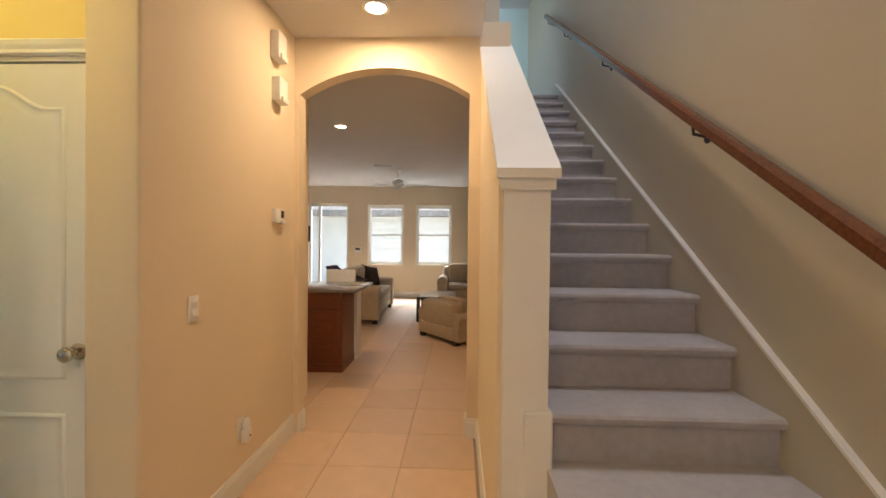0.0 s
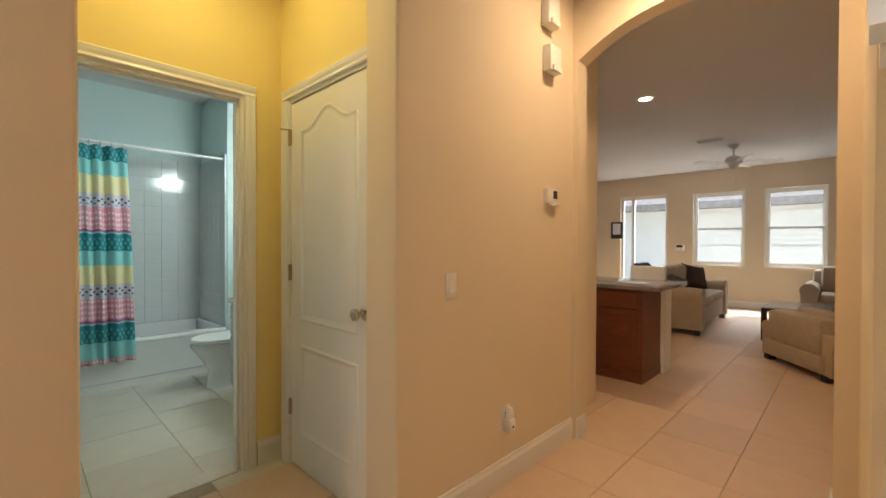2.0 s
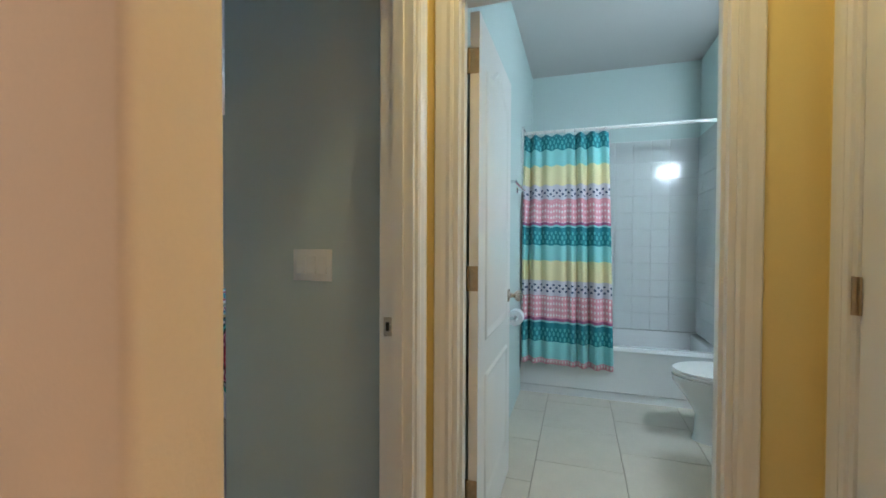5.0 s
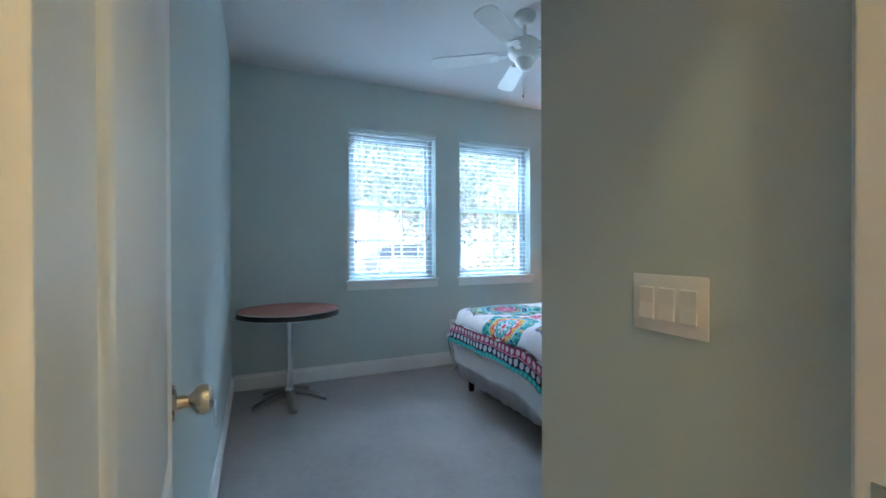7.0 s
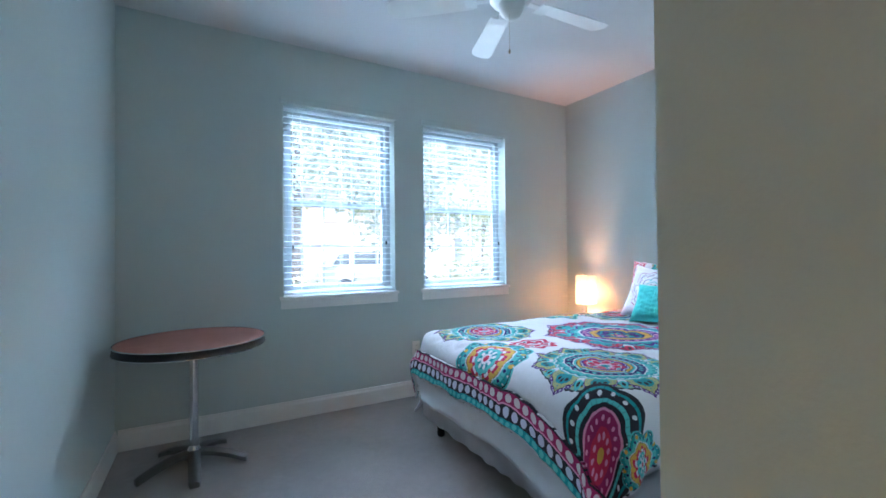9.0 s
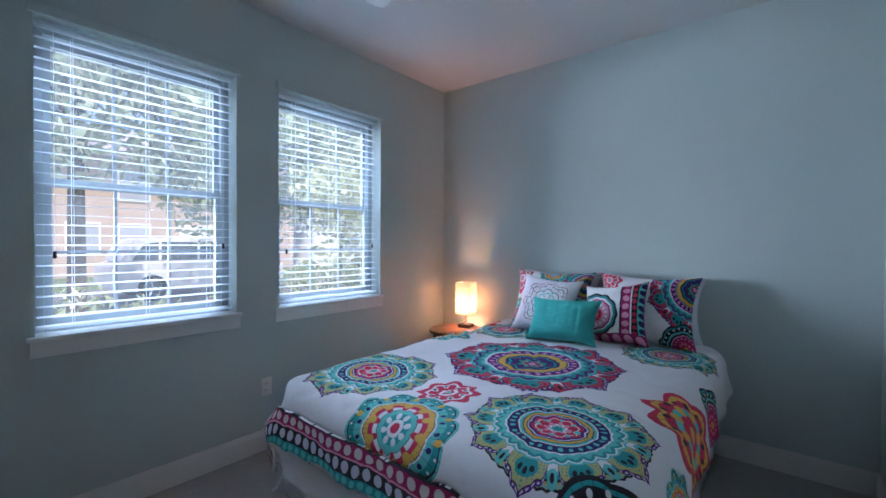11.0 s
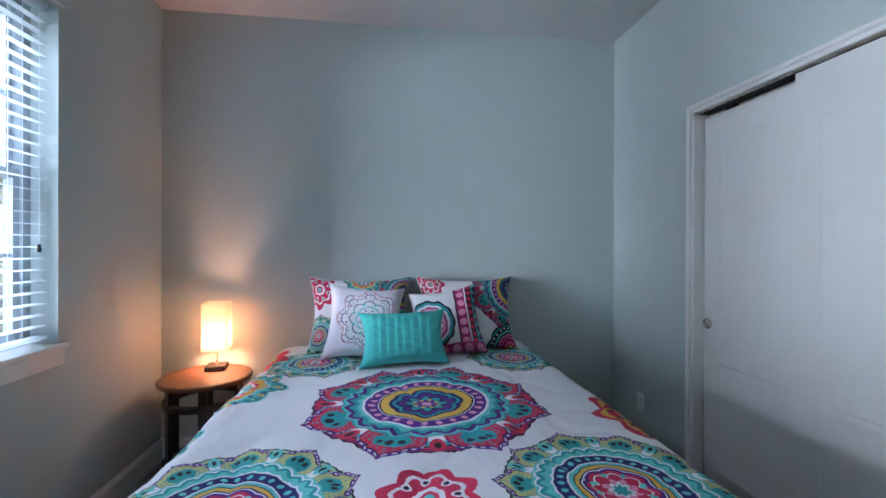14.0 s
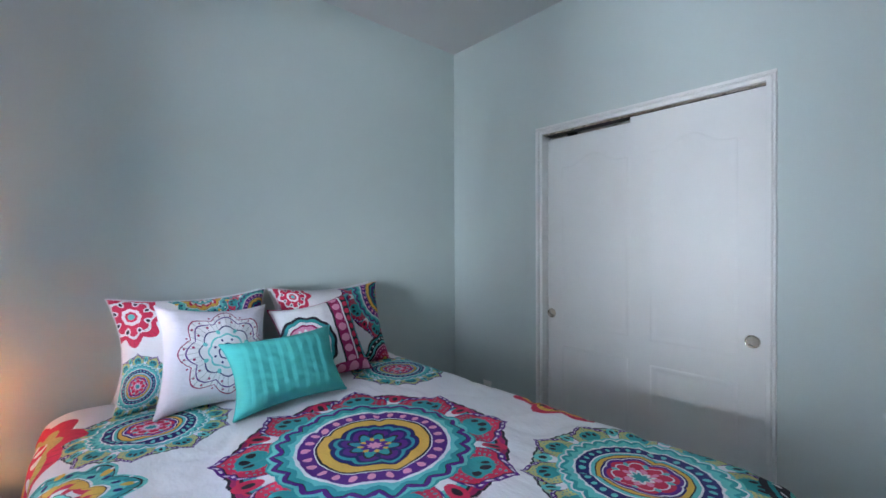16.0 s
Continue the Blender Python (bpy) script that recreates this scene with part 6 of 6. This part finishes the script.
def car(x, y, label):
    c = thing("parked_car", label, "car", pose(x, y, -0.235))
    L, Wd = 4.6, 1.85
    body = [(-2.3, 0.35), (-2.28, 0.75), (-2.15, 0.95), (-1.2, 1.05), (1.9, 1.05), (2.25, 0.95), (2.3, 0.6), (2.25, 0.32), (1.9, 0.28), (-1.9, 0.28)]
    bm = prismed(body, "y", -Wd / 2, Wd / 2)
    bmesh.ops.bevel(bm, geom=bm.edges[:], offset=0.05, segments=2, affect="EDGES")
    part("body", bm, CARP, c)
    cab = [(-1.15, 1.04), (-0.45, 1.58), (-0.2, 1.66), (1.5, 1.66), (1.8, 1.58), (2.1, 1.04)]
    bm = prismed(cab, "y", -Wd / 2 + 0.08, Wd / 2 - 0.08)
    bmesh.ops.bevel(bm, geom=bm.edges[:], offset=0.05, segments=2, affect="EDGES")
    part("cabin", bm, CARP, c)
    for s in (-1, 1):
        yy = s * (Wd / 2 - 0.077)
        for w in ([(-0.95, 1.08), (-0.40, 1.52), (0.25, 1.56), (0.25, 1.08)], [(0.32, 1.08), (0.32, 1.56), (1.2, 1.56), (1.2, 1.08)], [(1.27, 1.08), (1.27, 1.55), (1.6, 1.5), (1.85, 1.08)]):
            part("side_window", prismed(w, "y", min(yy, yy + s * 0.012), max(yy, yy + s * 0.012)), CARG, c, "dark side glass", smooth=False)
        for wx in (-1.42, 1.42):
            tyre = part("wheel", lathed([(0.20, -0.10), (0.33, -0.11), (0.355, -0.07), (0.355, 0.07), (0.33, 0.11), (0.20, 0.10)], 32, pose(wx, s * (Wd / 2 - 0.1), 0.355, 90)), BLACK, c, "black tyre")
            bm = lathed([(0.001, 0.112), (0.05, 0.118), (0.05, 0.10), (0.19, 0.09), (0.215, 0.115), (0.22, 0.05)], 32, pose(wx, s * (Wd / 2 - 0.1), 0.355, -90 * s))
            for k in range(5):
                a = k * 2 * math.pi / 5
                rod(bm, (wx, s * (Wd / 2 + 0.01), 0.355), (wx + 0.2 * math.cos(a), s * (Wd / 2 + 0.01), 0.355 + 0.2 * math.sin(a)), 0.022, 6)
            part("rim", bm, CHROME, tyre, "silver alloy rim")
    part("headlight", boxed(-2.30, -2.2, -0.85, -0.5, 0.72, 0.88, bev=0.02), PLASTIC, c)
    part("headlight", boxed(-2.30, -2.2, 0.5, 0.85, 0.72, 0.88, bev=0.02), PLASTIC, c)
    return c


car(-6.9, -14.3, "white sport utility car parked on the street")


def house(x0, x1, y, depth, h, mat, label, doors):
    """A house whose front faces +y."""
    hs = thing("house", label, "house", pose(0, 0, -0.25))
    part("wall", boxed(x0, x1, y - depth, y, 0, h), mat, hs, smooth=False)
    part("roof", prismed([(y + 0.6, h - 0.1), (y + 0.6, h + 0.1), (y - depth / 2, h + 2.2), (y - depth - 0.6, h + 0.1), (y - depth - 0.6, h - 0.1)], "x", x0 - 0.5, x1 + 0.5), ROOF, hs, smooth=False)
    for a, b, z0, z1, kind in doors:
        if kind == "garage":
            g = part("garage_door", boxed(a, b, y, y + 0.05, z0, z1), WHITE, hs, smooth=False)
            for k in range(1, 4):
                zz = z0 + (z1 - z0) * k / 4
                part("groove", boxed(a, b, y + 0.05, y + 0.055, zz - 0.015, zz + 0.015), CONC, g, smooth=False)
        else:
            w = part("window", boxed(a, b, y, y + 0.05, z0, z1), WHITE, hs, smooth=False)
            part("pane", boxed(a + 0.08, b - 0.08, y + 0.05, y + 0.06, z0 + 0.08, z1 - 0.08), PALEG, w, smooth=False)


house(-16, -4.5, -24, 9, 5.4, STUCCO, "beige stucco house across the street", [(-14.5, -9.7, 0, 2.4, "garage"), (-8.5, -7.2, 1, 2.4, "w"), (-6.6, -5.4, 1, 2.4, "w"), (-14, -12.6, 3.4, 4.8, "w"), (-8.5, -7.2, 3.4, 4.8, "w")])
house(-30, -17.5, -24, 9, 5.4, WSTUC, "pale stucco house across the street", [(-28.5, -23.5, 0, 2.4, "garage"), (-21, -19.5, 1, 2.4, "w")])
house(-3, 9, -24, 9, 5.4, STUCCO, "beige stucco house across the street", [(0, 4.8, 0, 2.4, "garage"), (6, 7.4, 1, 2.4, "w")])
bin_ = thing("utility_box", "dark green utility box on the lawn", "utility box", pose(-1.75, -8.0, -0.25))
part("case", boxed(-0.35, 0.35, -0.3, 0.3, 0, 0.95, bev=0.03), surf("green_metal", (0.03, 0.06, 0.05), 0.5), bin_, smooth=False)
part("lid", boxed(-0.38, 0.38, -0.33, 0.33, 0.95, 1.02, bev=0.02), surf("green_metal_lid", (0.025, 0.05, 0.045), 0.5), bin_, smooth=False)
# behind the living room
nb = thing("neighbour_house", "white stucco neighbour house with a grey roof", "house", pose(0, 0, -0.25))
part("wall", boxed(-12, 8, 15.5, 22, 0, 2.7), WSTUC, nb, smooth=False)
part("roof", prismed([(15.0, 2.6), (15.0, 2.8), (18.7, 4.6), (22.5, 2.8), (22.5, 2.6)], "x", -12.5, 8.5), ROOF, nb, smooth=False)
for k in range(14):
    part("siding_board", boxed(-2.6, 2.5, 15.47, 15.5, 0.1 + k * 0.13, 0.215 + k * 0.13), WHITE, nb, smooth=False)
pp = thing("patio_post", "white square patio post", "post", pose(-2.95, 13.2, -0.02))
part("shaft", boxed(-0.12, 0.12, -0.12, 0.12, 0, 2.6, bev=0.01), WSTUC, pp, smooth=False)
part("base", boxed(-0.15, 0.15, -0.15, 0.15, 0, 0.2, bev=0.01), WSTUC, pp, smooth=False)

# ---------- floor tiles ----------
TP = 0.4585


def tiles(parent, mat, cells, name="tile", g=0.003):
    me = None
    for x, y in cells:
        if me is None:
            bm = bmesh.new()
            box(bm, g / 2, TP - g / 2, g / 2, TP - g / 2, -0.012, 0.0)
            es = [e for e in bm.edges if all(v.co.z > -0.001 for v in e.verts)]
            bmesh.ops.bevel(bm, geom=es, offset=0.003, segments=1, affect="EDGES")
            ob = finish(name, bm, mat)
            me = ob.data
        else:
            ob = new(name, me)
        ob.parent = parent
        ob.location = (x, y, random.uniform(-0.0006, 0.0006))


hf = bpy.data.objects["floor_hall_bed"]
cells = [(-0.528 + i * TP, 2.823 + j * TP) for j in range(-9, 11) for i in range(-4, 4)]
tiles(hf, TILE, [c for c in cells if -2.35 < c[0] < 0.9 and c[1] < 7.2 and not (c[0] < -1.4 and (c[1] < 0.4 or 2.0 < c[1] < 3.0)) and not (c[0] > 0.2 and c[1] < 3.2)])
bm = bmesh.new()
for j in range(-9, 18):
    for i in range(-11, 5):
        x, y = -0.528 + i * TP, 2.823 + j * TP
        far = y >= 7.2 or (x <= -2.35 and y > 3.6) or (x >= 0.9 and y > 5) or (x > 0.2 and y < 1.9)
        if far:
            box(bm, x + 0.0015, x + TP - 0.0015, y + 0.0015, y + TP - 0.0015, -0.012, 0.0)
ob = finish("far_tiles", bm, TILE)
ob.parent = hf
ob["kind"] = "stuff"
bf = bpy.data.objects["floor_bath_bed"]
cells = []
for j in range(-1, 4):
    for i in range(0, 7):
        cells.append((-2.115 - (i + 1) * TP + (0.5 * TP if j % 2 else 0), 0.994 + j * TP))
tiles(bf, BTILE, [c for c in cells if c[0] < -2.06 - TP * 0.45])
solid("bath_threshold", boxed(-2.125, -2.005, 0.81, 1.585, -0.01, 0.004), BTILE, "pale marble threshold", "threshold")
